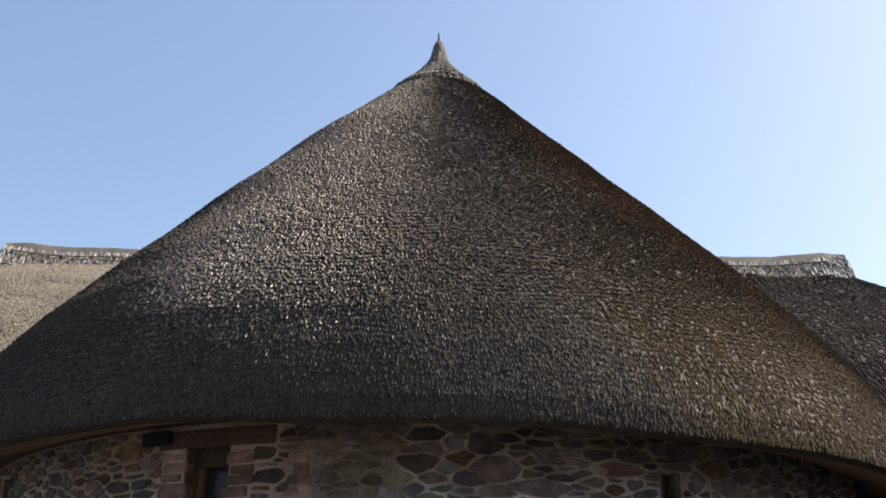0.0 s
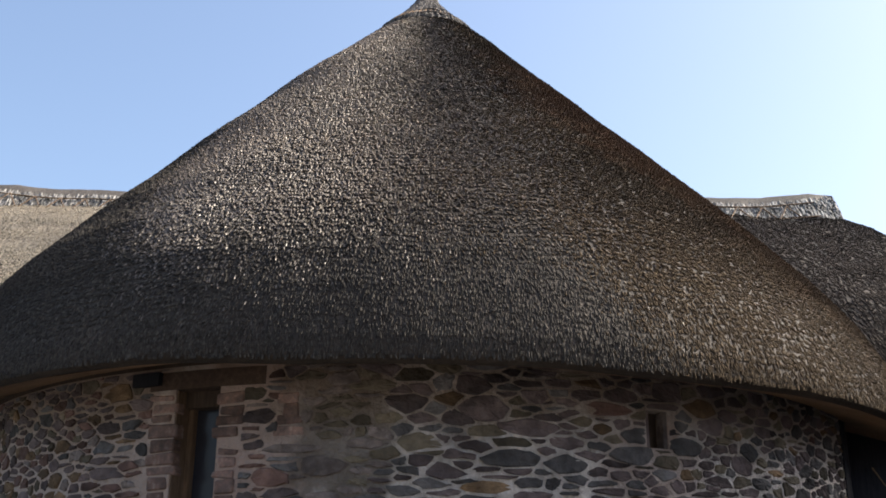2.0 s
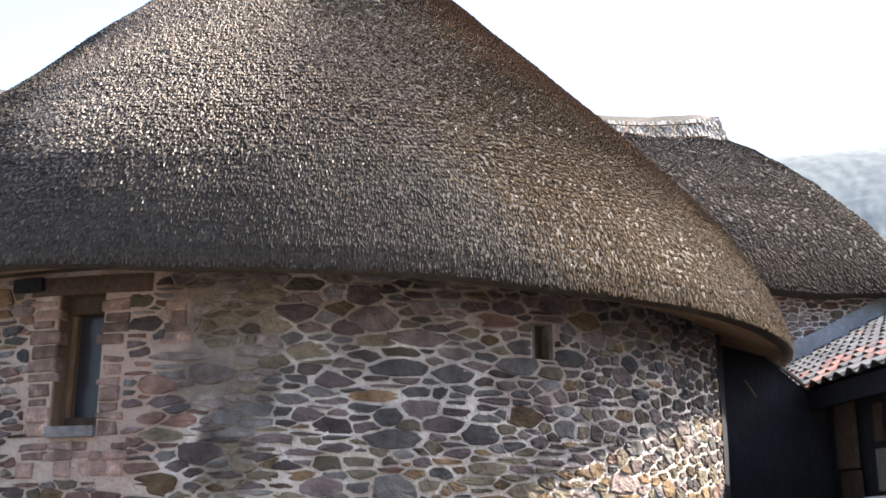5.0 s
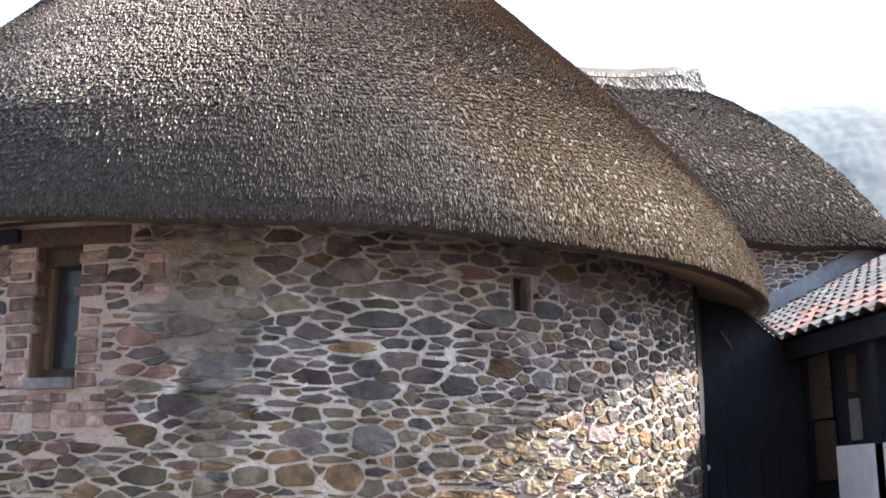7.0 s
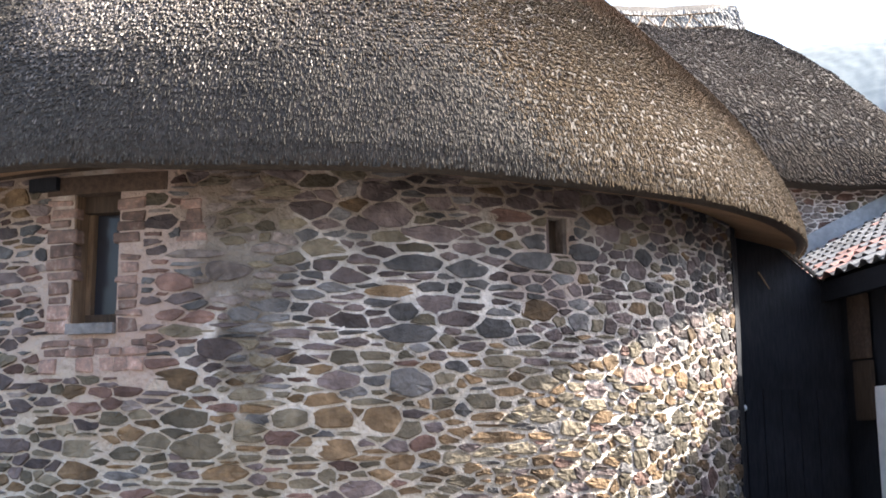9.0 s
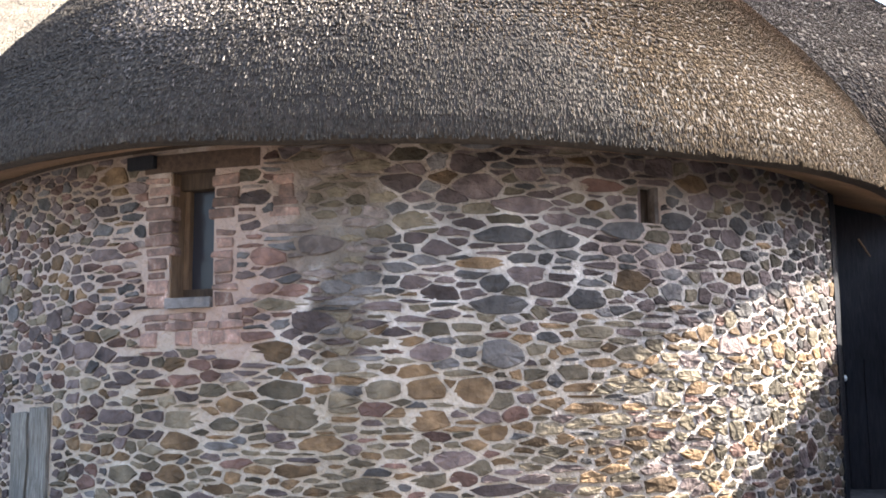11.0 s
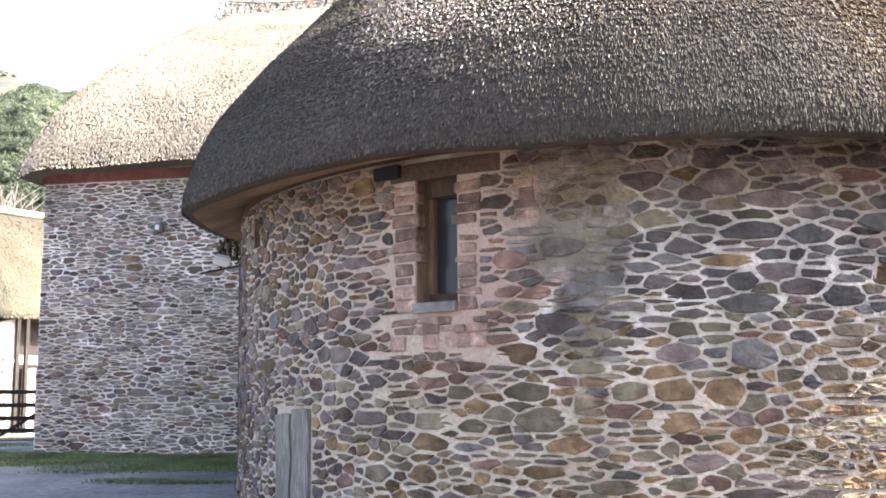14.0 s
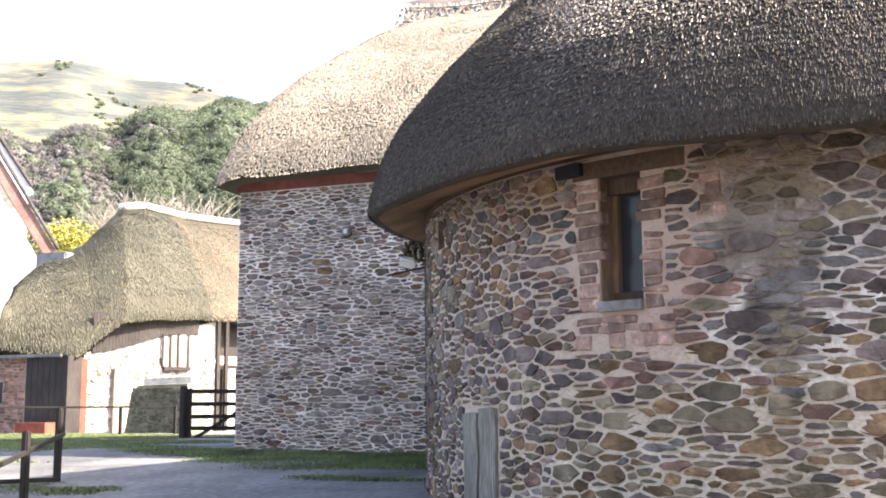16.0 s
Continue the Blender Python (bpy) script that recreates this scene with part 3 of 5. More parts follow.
def curved_core(u0, u1, openings, thick, wobble):
    """The wall's core with openings cut right through, as a grid of blocks."""
    us = sorted({*np.linspace(u0, u1, 120).round(4), *[k for o in openings for k in o[:2]]})
    zs_ = sorted({*np.linspace(W_FOOT, W_TOP, 24).round(4), *[k for o in openings for k in o[2:]]})
    nu, nz = len(us), len(zs_)
    uu, vv = np.meshgrid(us, zs_)
    outer = on_round(uu.ravel(), vv.ravel(), 0.0 * uu.ravel())
    d = ripple(outer, 0.35) * wobble
    verts = np.concatenate([on_round(uu.ravel(), vv.ravel(), d), on_round(uu.ravel(), vv.ravel(), 0 * d - thick)])
    half = nu * nz
    solid = np.ones((nz - 1, nu - 1), bool)
    for a, b, c, e in openings:
        for j in range(nz - 1):
            for i in range(nu - 1):
                if a - 1e-3 < (us[i] + us[i + 1]) / 2 < b + 1e-3 and c - 1e-3 < (zs_[j] + zs_[j + 1]) / 2 < e + 1e-3:
                    solid[j, i] = False
    faces = []
    for j in range(nz - 1):
        for i in range(nu - 1):
            if not solid[j, i]:
                continue
            a, b, c, e = j * nu + i, j * nu + i + 1, (j + 1) * nu + i + 1, (j + 1) * nu + i
            faces.append((a, b, c, e))
            faces.append((half + e, half + c, half + b, half + a))
            for dj, di, p, r in ((0, -1, e, a), (0, 1, b, c), (-1, 0, a, b), (1, 0, c, e)):
                jj, ii = j + dj, i + di
                if not (0 <= jj < nz - 1 and 0 <= ii < nu - 1) or not solid[jj, ii]:
                    faces.append((r, p, half + p, half + r))
    return verts, faces


NICHE = (-3.37, -2.8, -1.3, 0.02)            # where the silvered timber stands in the wall
v, f = curved_core(-8.8, 4.07, [WIN, HOLE, HOLE_2], 0.5, 0.006)
ROUND_MORTAR = MORTAR.copy()
ROUND_MORTAR.name = "lime_mortar_patched"


def spot(u, z, out=0.0):
    return tuple(float(k) for k in on_round(np.array(u), np.array(z), np.array(out)))


# BROWN makes the mortar darker along the wall top, below the eaves.
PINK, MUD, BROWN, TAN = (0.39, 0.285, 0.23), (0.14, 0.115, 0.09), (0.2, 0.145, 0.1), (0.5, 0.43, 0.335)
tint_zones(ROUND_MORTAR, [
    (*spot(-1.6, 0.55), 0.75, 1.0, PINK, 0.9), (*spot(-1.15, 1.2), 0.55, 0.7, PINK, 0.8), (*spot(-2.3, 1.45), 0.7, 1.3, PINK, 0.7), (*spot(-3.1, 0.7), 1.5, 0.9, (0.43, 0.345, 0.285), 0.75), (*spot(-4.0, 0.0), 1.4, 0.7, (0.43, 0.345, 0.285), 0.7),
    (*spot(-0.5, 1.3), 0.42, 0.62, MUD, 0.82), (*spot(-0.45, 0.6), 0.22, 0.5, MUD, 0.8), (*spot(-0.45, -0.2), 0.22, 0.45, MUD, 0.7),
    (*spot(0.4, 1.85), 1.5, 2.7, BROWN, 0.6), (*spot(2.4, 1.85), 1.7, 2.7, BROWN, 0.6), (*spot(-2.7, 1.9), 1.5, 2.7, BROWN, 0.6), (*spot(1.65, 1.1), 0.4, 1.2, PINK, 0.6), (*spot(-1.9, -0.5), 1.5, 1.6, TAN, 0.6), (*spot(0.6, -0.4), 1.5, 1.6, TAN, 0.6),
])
n_, l_ = ROUND_MORTAR.node_tree.nodes, ROUND_MORTAR.node_tree.links
for b_ in n_:
    if b_.bl_idname == "ShaderNodeBump":
        b_.inputs["Distance"].default_value = 0.04
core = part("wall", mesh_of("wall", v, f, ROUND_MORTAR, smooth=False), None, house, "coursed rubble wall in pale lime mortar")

# the stones that stand out by their size, and what they are made of
BIG = [(0.11, 0.1, 0.17, 0.085), (0.4, 0.08, 0.12, 0.11), (0.59, 0.32, 0.13, 0.11), (-0.85, 0.1, 0.16, 0.075), (-0.77, -0.09, 0.2, 0.09), (-1.54, -0.08, 0.19, 0.09),
       (-0.67, 0.54, 0.15, 0.075), (1.53, 0.82, 0.15, 0.08), (1.19, 0.69, 0.16, 0.075), (0.44, 1.44, 0.18, 0.1), (-0.06, 1.46, 0.12, 0.065), (1.01, 1.08, 0.16, 0.07),
       (0.17, 1.02, 0.1, 0.07), (0.19, 0.72, 0.12, 0.06), (-0.92, 0.35, 0.14, 0.08), (0.35, 0.5, 0.14, 0.05), (0.14, 0.34, 0.13, 0.06), (2.19, 1.42, 0.12, 0.075),
       (1.87, 0.75, 0.1, 0.08), (-1.64, -0.45, 0.14, 0.075), (-2.08, -0.45, 0.16, 0.085), (-0.91, 0.88, 0.11, 0.05), (-0.77, 0.75, 0.11, 0.05), (1.09, 0.2, 0.11, 0.065)]
BIG_KIND = [2, 2, 1, 3, 3, 3, 0, 2, 1, 0, 0, 1, 0, 0, 2, 3, 0, 0, 1, 2, 3, 0, 4, 3]
JAMBS = [(-1.9, -1.71, 0.66, 1.6), (-1.36, -1.2, 0.66, 1.6), (-0.92, -0.78, 1.25, 1.55), (-1.93, -1.15, 0.4, 0.65)]
LINTEL = (-1.96, -1.02, 1.6, 1.74)
rng = np.random.default_rng(11)


def muddy(u, z):
    """Where old plaster hides the stones."""
    patch = 0.22 * (1 - smooth01(0.7, 1.15, math.hypot((u + 0.52) / 0.38, (z - 1.25) / 0.5)))
    brick = 0.1 * (1 - smooth01(0.8, 1.2, math.hypot((u + 1.35) / 0.95, (z - 1.0) / 0.75)))
    return max(patch, brick)


def grain_round(u, z):
    """Long flat stones before the camera, smaller and squarer ones to both sides."""
    left, right = 1 - float(smooth01(-2.9, -1.7, u)), float(smooth01(1.3, 2.4, u))
    return 0.042 + 0.004 * left + 0.004 * right, 2.4 - 0.75 * left - 0.75 * right + 0.45 * float(smooth01(0.35, 0.7, z) * (1 - smooth01(1.1, 1.4, z))) * (1 - left) * (1 - right)


stones = rubble(-5.0, 4.06, -1.25, 1.76, grain_round, 0.0118, rng, [(WIN[0] - 0.02, WIN[1] + 0.02, 0.62, 1.72), HOLE, HOLE_2, LINTEL, NICHE] + JAMBS, BIG, bare=muddy)


def choose_round(u, z, rng):
    for (x, y, l, h), kind in zip(BIG, BIG_KIND):
        if math.hypot((u - x) / l, (z - y) / h) < 0.45:
            return kind
    low = 1 - smooth01(0.2, 0.75, z)
    warm = 0.12 + 0.6 * low
    pick = rng.uniform()
    if u < -2.1 and pick < 0.75:
        return int(rng.choice([0, 4, 2, 3, 5], p=[0.34, 0.16, 0.16, 0.18, 0.16]))
    if math.hypot((u + 0.52) / 0.36, (z - 1.3) / 0.5) < 1:
        return 5 if pick < 0.7 else 3
    if abs(u + 1.45) < 0.85 and z > 0.15 and pick < 0.5:
        return 4 if pick < 0.4 else 5
    if pick < warm:
        return int(rng.choice([2, 3, 4], p=[0.42, 0.5, 0.08]))
    return int(rng.choice([0, 1, 3], p=[0.52, 0.33, 0.15]))


lay(core, stones, on_round, choose_round, lambda u, z: abs(u - 0.2) + 0.9 * abs(z - 0.5), 0.012, rng)

# brick jambs of the slit window
rng = np.random.default_rng(5)
for a, b, c, d in JAMBS:
    z, k = c, 0
    while z < d - 0.05:
        h = rng.uniform(0.045, 0.1)
        cuts = [a, b] if k % 2 == 0 and b - a < 0.3 or b - a < 0.2 else [a, a + (b - a) * 0.52, b]
        if b - a > 0.5:
            cuts = [a, *sorted(a + (b - a) * np.clip(np.arange(1, 6) / 6 + rng.normal(0, 0.05, 5), 0.05, 0.95)), b]
        for u0, u1 in zip(cuts, cuts[1:]):
            if rng.uniform() < 0.14:
                continue
            u0, u1 = u0 + rng.uniform(-0.04, 0.025), u1 + rng.uniform(-0.025, 0.04)
            bm = bmesh.new()
            g = 0.003
            j = rng.normal(0, 0.006, 8)
            o = rng.uniform(-0.008, 0.008)
            cor = [on_round(np.array(x), np.array(y), np.array(w)) for w in (-0.08, 0.012 + o) for x, y in ((u0 + g + j[0], z + g + j[1]), (u1 - g + j[2], z + g + j[3]), (u1 - g + j[4], z + h + j[5]), (u0 + g + j[6], z + h + j[7]))]
            vs = [bm.verts.new(p) for p in cor]
            for fc in ((3, 2, 1, 0), (4, 5, 6, 7), (0, 1, 5, 4), (1, 2, 6, 5), (2, 3, 7, 6), (3, 0, 4, 7)):
                bm.faces.new([vs[i] for i in fc])
            bmesh.ops.bevel(bm, geom=list(bm.edges), offset=0.009, segments=1, affect="EDGES")
            part("brick", bm, BRICK, core)
        z += h + 0.007
        k += 1

# slit window with its frame, pane, lintel and sill
window = part("window", mesh_of("window", *(lambda u0, u1: ([on_round(np.array(u), np.array(z), np.array(o)) for o in (-0.24, -0.15) for u, z in ((u0, 0.74), (u1, 0.74), (u1, 0.80), (u0, 0.80))], [(3, 2, 1, 0), (4, 5, 6, 7), (0, 1, 5, 4), (1, 2, 6, 5), (2, 3, 7, 6), (3, 0, 4, 7)]))(WIN[0], WIN[1]), DARK_OAK), None, house, "narrow oak-framed slit window")


def arc_box(u0, u1, z0, z1, o0, o1, steps=6):
    bm = bmesh.new()
    rows = []
    for k in range(steps + 1):
        u = u0 + (u1 - u0) * k / steps
        rows.append([bm.verts.new(on_round(np.array(u), np.array(z), np.array(o))) for o, z in ((o0, z0), (o1, z0), (o1, z1), (o0, z1))])
    for a, b in zip(rows, rows[1:]):
        for k in range(4):
            bm.faces.new((a[k], a[(k + 1) % 4], b[(k + 1) % 4], b[k]))
    bm.faces.new(rows[0][::-1])
    bm.faces.new(rows[-1])
    bmesh.ops.recalc_face_normals(bm, faces=bm.faces)
    return bm


part("frame", arc_box(WIN[0] + 0.012, WIN[0] + 0.055, 0.80, 1.55, -0.24, -0.15), OAK, window)
part("lining", arc_box(WIN[0] - 0.004, WIN[0] + 0.012, 0.73, 1.6, -0.26, -0.012), OAK, window)
part("frame", arc_box(WIN[1] - 0.025, WIN[1], 0.80, 1.55, -0.24, -0.16), DARK_OAK, window)
part("frame", arc_box(WIN[0], WIN[1], 1.49, 1.62, -0.25, -0.1), DARK_OAK, window)
pane = part("pane", arc_box(WIN[0] + 0.055, WIN[1] - 0.025, 0.80, 1.49, -0.202, -0.196), GLASS, window, "dark glass pane")
part("sill", arc_box(WIN[0] - 0.0, WIN[1] + 0.0, 0.655, 0.725, -0.25, 0.045), STONES[1], window, "grey slate sill")
part("lintel", arc_box(-1.93, -1.03, 1.605, 1.73, -0.3, 0.008, 10), LINTEL_OAK, house, "brown oak lintel under the eaves")
part("lintel_end", arc_box(-2.06, -1.83, 1.64, 1.73, -0.2, 0.05), BLACK_WOOD, house)
part("door_post", arc_box(4.065, 4.2, W_FOOT, 1.72, -0.5, 0.015), BLACK_WOOD, house, "black tarred door post")
# Added black panel stands for the dark inside of the open doorway.
part("doorway_board", arc_box(4.2, 6.2, W_FOOT, 1.75, -0.16, -0.06, 14), BLACK_WOOD, house, "black panel added where the doorway's inside lies dark")
part("back_wall", arc_box(6.0, 2 * math.pi * WALL_R - 8.82, W_FOOT, 1.75, -0.45, -0.14, 60), MORTAR, house, "plain inner wall against the barn")

# shallow blocked openings
for a, b, c, d in (HOLE, HOLE_2):
    part("backing", arc_box(a, b, c, d, -0.3, -0.11), DARK_OAK, house, "brown boarded back of a blocked opening")
    part("jamb_stone", arc_box(a - 0.004, a + 0.035, c - 0.01, d, -0.1, -0.02), STONES[0], house)
    part("jamb_stone", arc_box(b - 0.03, b + 0.004, c, d + 0.01, -0.1, -0.012), STONES[5], house)
# added dark plank draws the line of shade under the eaves
part("wall_plate", arc_box(-5.2, 4.06, 1.765, 1.81, -0.35, 0.004, 70), DARK_OAK, house)
# silvered timber, split down the middle, standing in the wall
for a, b, top in ((-3.34, -3.1, -0.04), (-3.065, -2.83, 0.0)):
    bm = arc_box(a, b, -1.3, top, -0.12, 0.03, 8)
    bmesh.ops.subdivide_edges(bm, edges=[e for e in bm.edges if abs(e.verts[0].co.z - e.verts[1].co.z) > 0.5], cuts=10, use_grid_fill=True)
    for vert in bm.verts:
        way = noise.noise_vector(vert.co * 3.1) * 0.016 + noise.noise_vector(vert.co * 11.0) * 0.005
        vert.co += Vector((way.x, way.y, way.z * (2.2 if vert.co.z > zz(top - 0.02) else 0)))
    part("jamb_post", bm, GREY_OAK, house, "silvered split oak post")


# ---- ground ----
def ground_z(x, y):
    """The yard rises from the camera to the barn and runs on level behind."""
    x, y = np.asarray(x, dtype=float), np.asarray(y, dtype=float)
    return -1.3 + 0.0543 * np.clip(y, -6, 13.6) - 0.04 * smooth01(14, 30, y)


edges = np.concatenate([-np.geomspace(1400, 34, 14), np.linspace(-32, 14, 116), np.geomspace(15, 1400, 16)])
ys = np.concatenate([-np.geomspace(1400, 6, 14), np.linspace(-5, 42, 118), np.geomspace(44, 1400, 16)])
gx, gy = np.meshgrid(edges, ys)
gz = ground_z(gx, gy) + 0.02 * np.array([noise.noise(Vector((a * 0.8, b * 0.8, 0))) for a, b in zip(gx.ravel(), gy.ravel())]).reshape(gx.shape)
nx = len(edges)
quads = [(j * nx + i, j * nx + i + 1, (j + 1) * nx + i + 1, (j + 1) * nx + i) for j in range(len(ys) - 1) for i in range(nx - 1)]
GROUND = surface("gravel_yard", [(0.3, (0.058, 0.056, 0.056)), (0.5, (0.102, 0.099, 0.098)), (0.7, (0.155, 0.15, 0.145))], 14, 0.95, 0.9, 60, blotch=0.9, blotch_amount=0.45)
ground = part("ground", quads_mesh("ground", np.stack([gx.ravel(), gy.ravel(), zz(gz.ravel())], -1), quads, GROUND, smooth=True), None, None, "grey gravel yard rising to the barn", "structure")
tagged(ground, category="ground")

# ---- unseen range added behind the camera to cut the sky light ----
yard_range = thing("yard_range", (-5, -6, 0.1), "unseen plain rubble range, added to hold sky light off the wheelhouse", "building")
part("wall", box_bm(-15, 4.4, -5.9, -5.4, zz(-1.7), zz(4.2)), MORTAR, yard_range, "plain rubble wall")
m = Matrix.Translation((-5.3, -7.4, zz(5.2))) @ pose(0, 0, 0, 38, 0, 0)
part("roof", box_bm(-9.9, 9.9, -3.0, 2.9, -0.12, 0.12, 0.03, m), THATCH, yard_range, "plain dark roof slope")

# ---- barn behind the round house ----
BARN_W, BARN_E, RIDGE_Y, RIDGE_Z = 13.6, 14.4, 18.5, 7.28


def eave_y(x):
    return BARN_W - 0.42 + (BARN_E - BARN_W) * smooth01(-1.5, 1.5, x)


def eave_z(x):
    return 3.22 + 0.05 * smooth01(-1.5, 1.5, x)


def barn_front(a, b):
    """A point of the thatched front slope: a along the barn, b from the eave (0) to the ridge (1)."""
    a, b = np.asarray(a, dtype=float), np.asarray(b, dtype=float)
    low = np.minimum(b, 0)
    b = np.maximum(b, 0)
    x = (-8.5 + 0.85 * b ** 1.7) * (1 - a) + (8.4 - 1.05 * b ** 0.6) * a
    ye, ze = eave_y(x), eave_z(x)
    y = ye + (RIDGE_Y - ye) * (b + low)
    z = ze + 0.25 * (1 - np.exp(-b * 16)) + (RIDGE_Z - ze - 0.25) * b
    belly = 0.34 * np.sin(math.pi * np.clip(b, 0, 1) ** 0.8)
    k = np.hypot(RIDGE_Y - ye, RIDGE_Z - ze)
    y = y - belly * (RIDGE_Z - ze) / k
    z = z + belly * (RIDGE_Y - ye) / k
    end = np.maximum(1 - np.minimum(a, 1 - a) / 0.03, 0) ** 2
    z = z - 0.12 * end
    return np.stack([x, y, zz(z)], -1)


barn = thing("barn", (0, RIDGE_Y, 0.6), "long rubble-stone barn with a hipped thatched roof", "building")
na, nb = 150, 40
A, B = np.meshgrid(np.linspace(0, 1, na), np.linspace(0, 1, nb))
P = barn_front(A.ravel(), B.ravel())
P[:, 2] += ripple(P, 0.7) * 0.04
front = P.reshape(nb, na, 3)
back = front.copy()
back[:, :, 1] = 2 * RIDGE_Y - front[:, :, 1]
V = np.concatenate([front.reshape(-1, 3), back.reshape(-1, 3)])
F = [(j * na + i, j * na + i + 1, (j + 1) * na + i + 1, (j + 1) * na + i) for j in range(nb - 1) for i in range(na - 1)]
o = na * nb
F += [(o + j * na + i + 1, o + j * na + i, o + (j + 1) * na + i, o + (j + 1) * na + i + 1) for j in range(nb - 1) for i in range(na - 1)]
for j in range(nb - 1):
    F.append((j * na, (j + 1) * na, o + (j + 1) * na, o + j * na))
    F.append((j * na + na - 1, o + j * na + na - 1, o + (j + 1) * na + na - 1, (j + 1) * na + na - 1))
F += [(i + 1, i, o + i, o + i + 1) for i in range(na - 1)]
# Pale west and dark east tones also carry the slope's sun and shade.
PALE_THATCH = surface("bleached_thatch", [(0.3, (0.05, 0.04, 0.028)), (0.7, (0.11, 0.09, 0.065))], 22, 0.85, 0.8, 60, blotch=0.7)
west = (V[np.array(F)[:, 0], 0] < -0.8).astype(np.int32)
barn_roof = part("roof", quads_mesh("roof", V, F, [THATCH, PALE_THATCH], west, smooth=True), None, barn, "thick thatch, toned pale as sunlit on the west slope and dark as shaded on the east")


def barn_stubs(a0, a1, count, length, width, lift, rng):
    a, b = rng.uniform(a0, a1, count), rng.uniform(0.0, 0.97, count)
    b = np.where(rng.uniform(0, 1, count) < 0.1, rng.uniform(0, 0.08, count), b)
    b = np.where(rng.uniform(0, 1, count) < 0.35, np.round(b / 0.009) * 0.009 + rng.normal(0, 0.0016, count), b)
    P = barn_front(a, b)
    e = 0.01
    T = barn_front(a, b - e) - barn_front(a, b + e)
    U = barn_front(a + e, b) - barn_front(a - e, b)
    P[:, 2] += ripple(P, 0.7) * 0.04
    T /= np.linalg.norm(T, axis=1)[:, None]
    N = np.cross(T, U)
    N /= np.linalg.norm(N, axis=1)[:, None]
    N *= np.sign(N[:, 2:3])
    return stubs(P, T, N, length, width, lift, rng)


rng = np.random.default_rng(3)
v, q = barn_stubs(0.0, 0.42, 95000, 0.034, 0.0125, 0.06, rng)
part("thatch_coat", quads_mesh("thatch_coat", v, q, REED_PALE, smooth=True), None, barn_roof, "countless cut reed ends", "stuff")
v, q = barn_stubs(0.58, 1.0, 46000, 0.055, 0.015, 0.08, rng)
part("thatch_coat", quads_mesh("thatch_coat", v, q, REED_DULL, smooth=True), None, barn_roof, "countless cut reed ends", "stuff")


RIDGE_STRAW = surface("ragged_ridge_straw", [(0.3, (0.12, 0.11, 0.095)), (0.7, (0.34, 0.32, 0.29))], 9, 0.6, 0, rand="island", rand_amount=0.75, blotch=1.5, blotch_amount=0.4)


# ridge cap with turned-up ends, its rods and cross-spars
def ridge_top(x):
    s = (x + 0.33) / 7.4
    return 0.16 * abs(s) ** 5 + 0.015 * math.sin(3 * x)


rx = np.linspace(-7.85, 7.2, 70)
rows = []
for x in rx:
    up = ridge_top(x)
    prof_ = [(-0.62, -0.56), (-0.60, -0.50), (-0.3, -0.12), (-0.1, 0.16), (0.0, 0.2), (0.1, 0.16), (0.3, -0.12), (0.6, -0.5), (0.62, -0.56)]
    end = 1 - 0.35 * max(0, abs((x + 0.33) / 7.52) - 0.94) / 0.06
    rows.append([(x, RIDGE_Y + dy * end, zz(RIDGE_Z + dz * end + up)) for dy, dz in prof_])
m = len(rows[0])
V = np.array(rows).reshape(-1, 3)
V[:, 2] += ripple(V, 0.2) * 0.02
F = [(i * m + k, (i + 1) * m + k, (i + 1) * m + k + 1, i * m + k + 1) for i in range(len(rx) - 1) for k in range(m - 1)]
F += [tuple(range(m))[::-1], tuple((len(rx) - 1) * m + k for k in range(m))]
ridge = part("ridge_cap", mesh_of("ridge_cap", V, F, CAP, smooth=True), None, barn, "pale straw ridge with turned-up ends")
rng = np.random.default_rng(23)
n = 7000
x, k = rng.uniform(-7.8, 7.15, n), rng.uniform(0.34, 1, n)
dy, dz = np.interp(k, [0, 0.15, 0.5, 1], [-0.02, -0.1, -0.3, -0.62]), np.interp(k, [0, 0.15, 0.5, 1], [0.2, 0.16, -0.12, -0.55])
P = np.stack([x, RIDGE_Y + dy, zz(RIDGE_Z + dz + np.array([ridge_top(c) for c in x]))], -1)
T = np.broadcast_to(np.array((0.0, -0.6, -0.8)), (n, 3))
N = np.broadcast_to(np.array((0.0, -0.8, 0.6)), (n, 3))
v, q = stubs(P, T, N, 0.12, 0.024, 0.03, rng)
part("straw_fringe", quads_mesh("straw_fringe", v, q, RIDGE_STRAW, smooth=True), None, ridge, "ragged straw ends", "stuff")
for f0, f1 in ((-0.60, -0.50), (-0.32, -0.14)):
    bm = bmesh.new()
    for x0, x1 in zip(rx[1:-3], rx[2:-2]):
        rod_bm((x0, RIDGE_Y + f0 - 0.03, zz(RIDGE_Z + f1 + 0.03 + ridge_top(x0))), (x1, RIDGE_Y + f0 - 0.03, zz(RIDGE_Z + f1 + 0.03 + ridge_top(x1))), 0.013, sides=6, bm=bm)
    part("binding_rod", bm, OAK, ridge)
for k in range(32):
    x0 = -7.6 + 0.44 * k
    lo, hi = (x0, RIDGE_Y - 0.63, zz(RIDGE_Z - 0.47 + ridge_top(x0))), (x0 + 0.22, RIDGE_Y - 0.36, zz(RIDGE_Z - 0.12 + ridge_top(x0)))
    part("spar", rod_bm(lo, hi, 0.01, sides=6), OAK, ridge)
    part("spar", rod_bm((x0 + 0.44, lo[1], lo[2]), hi, 0.01, sides=6), OAK, ridge)

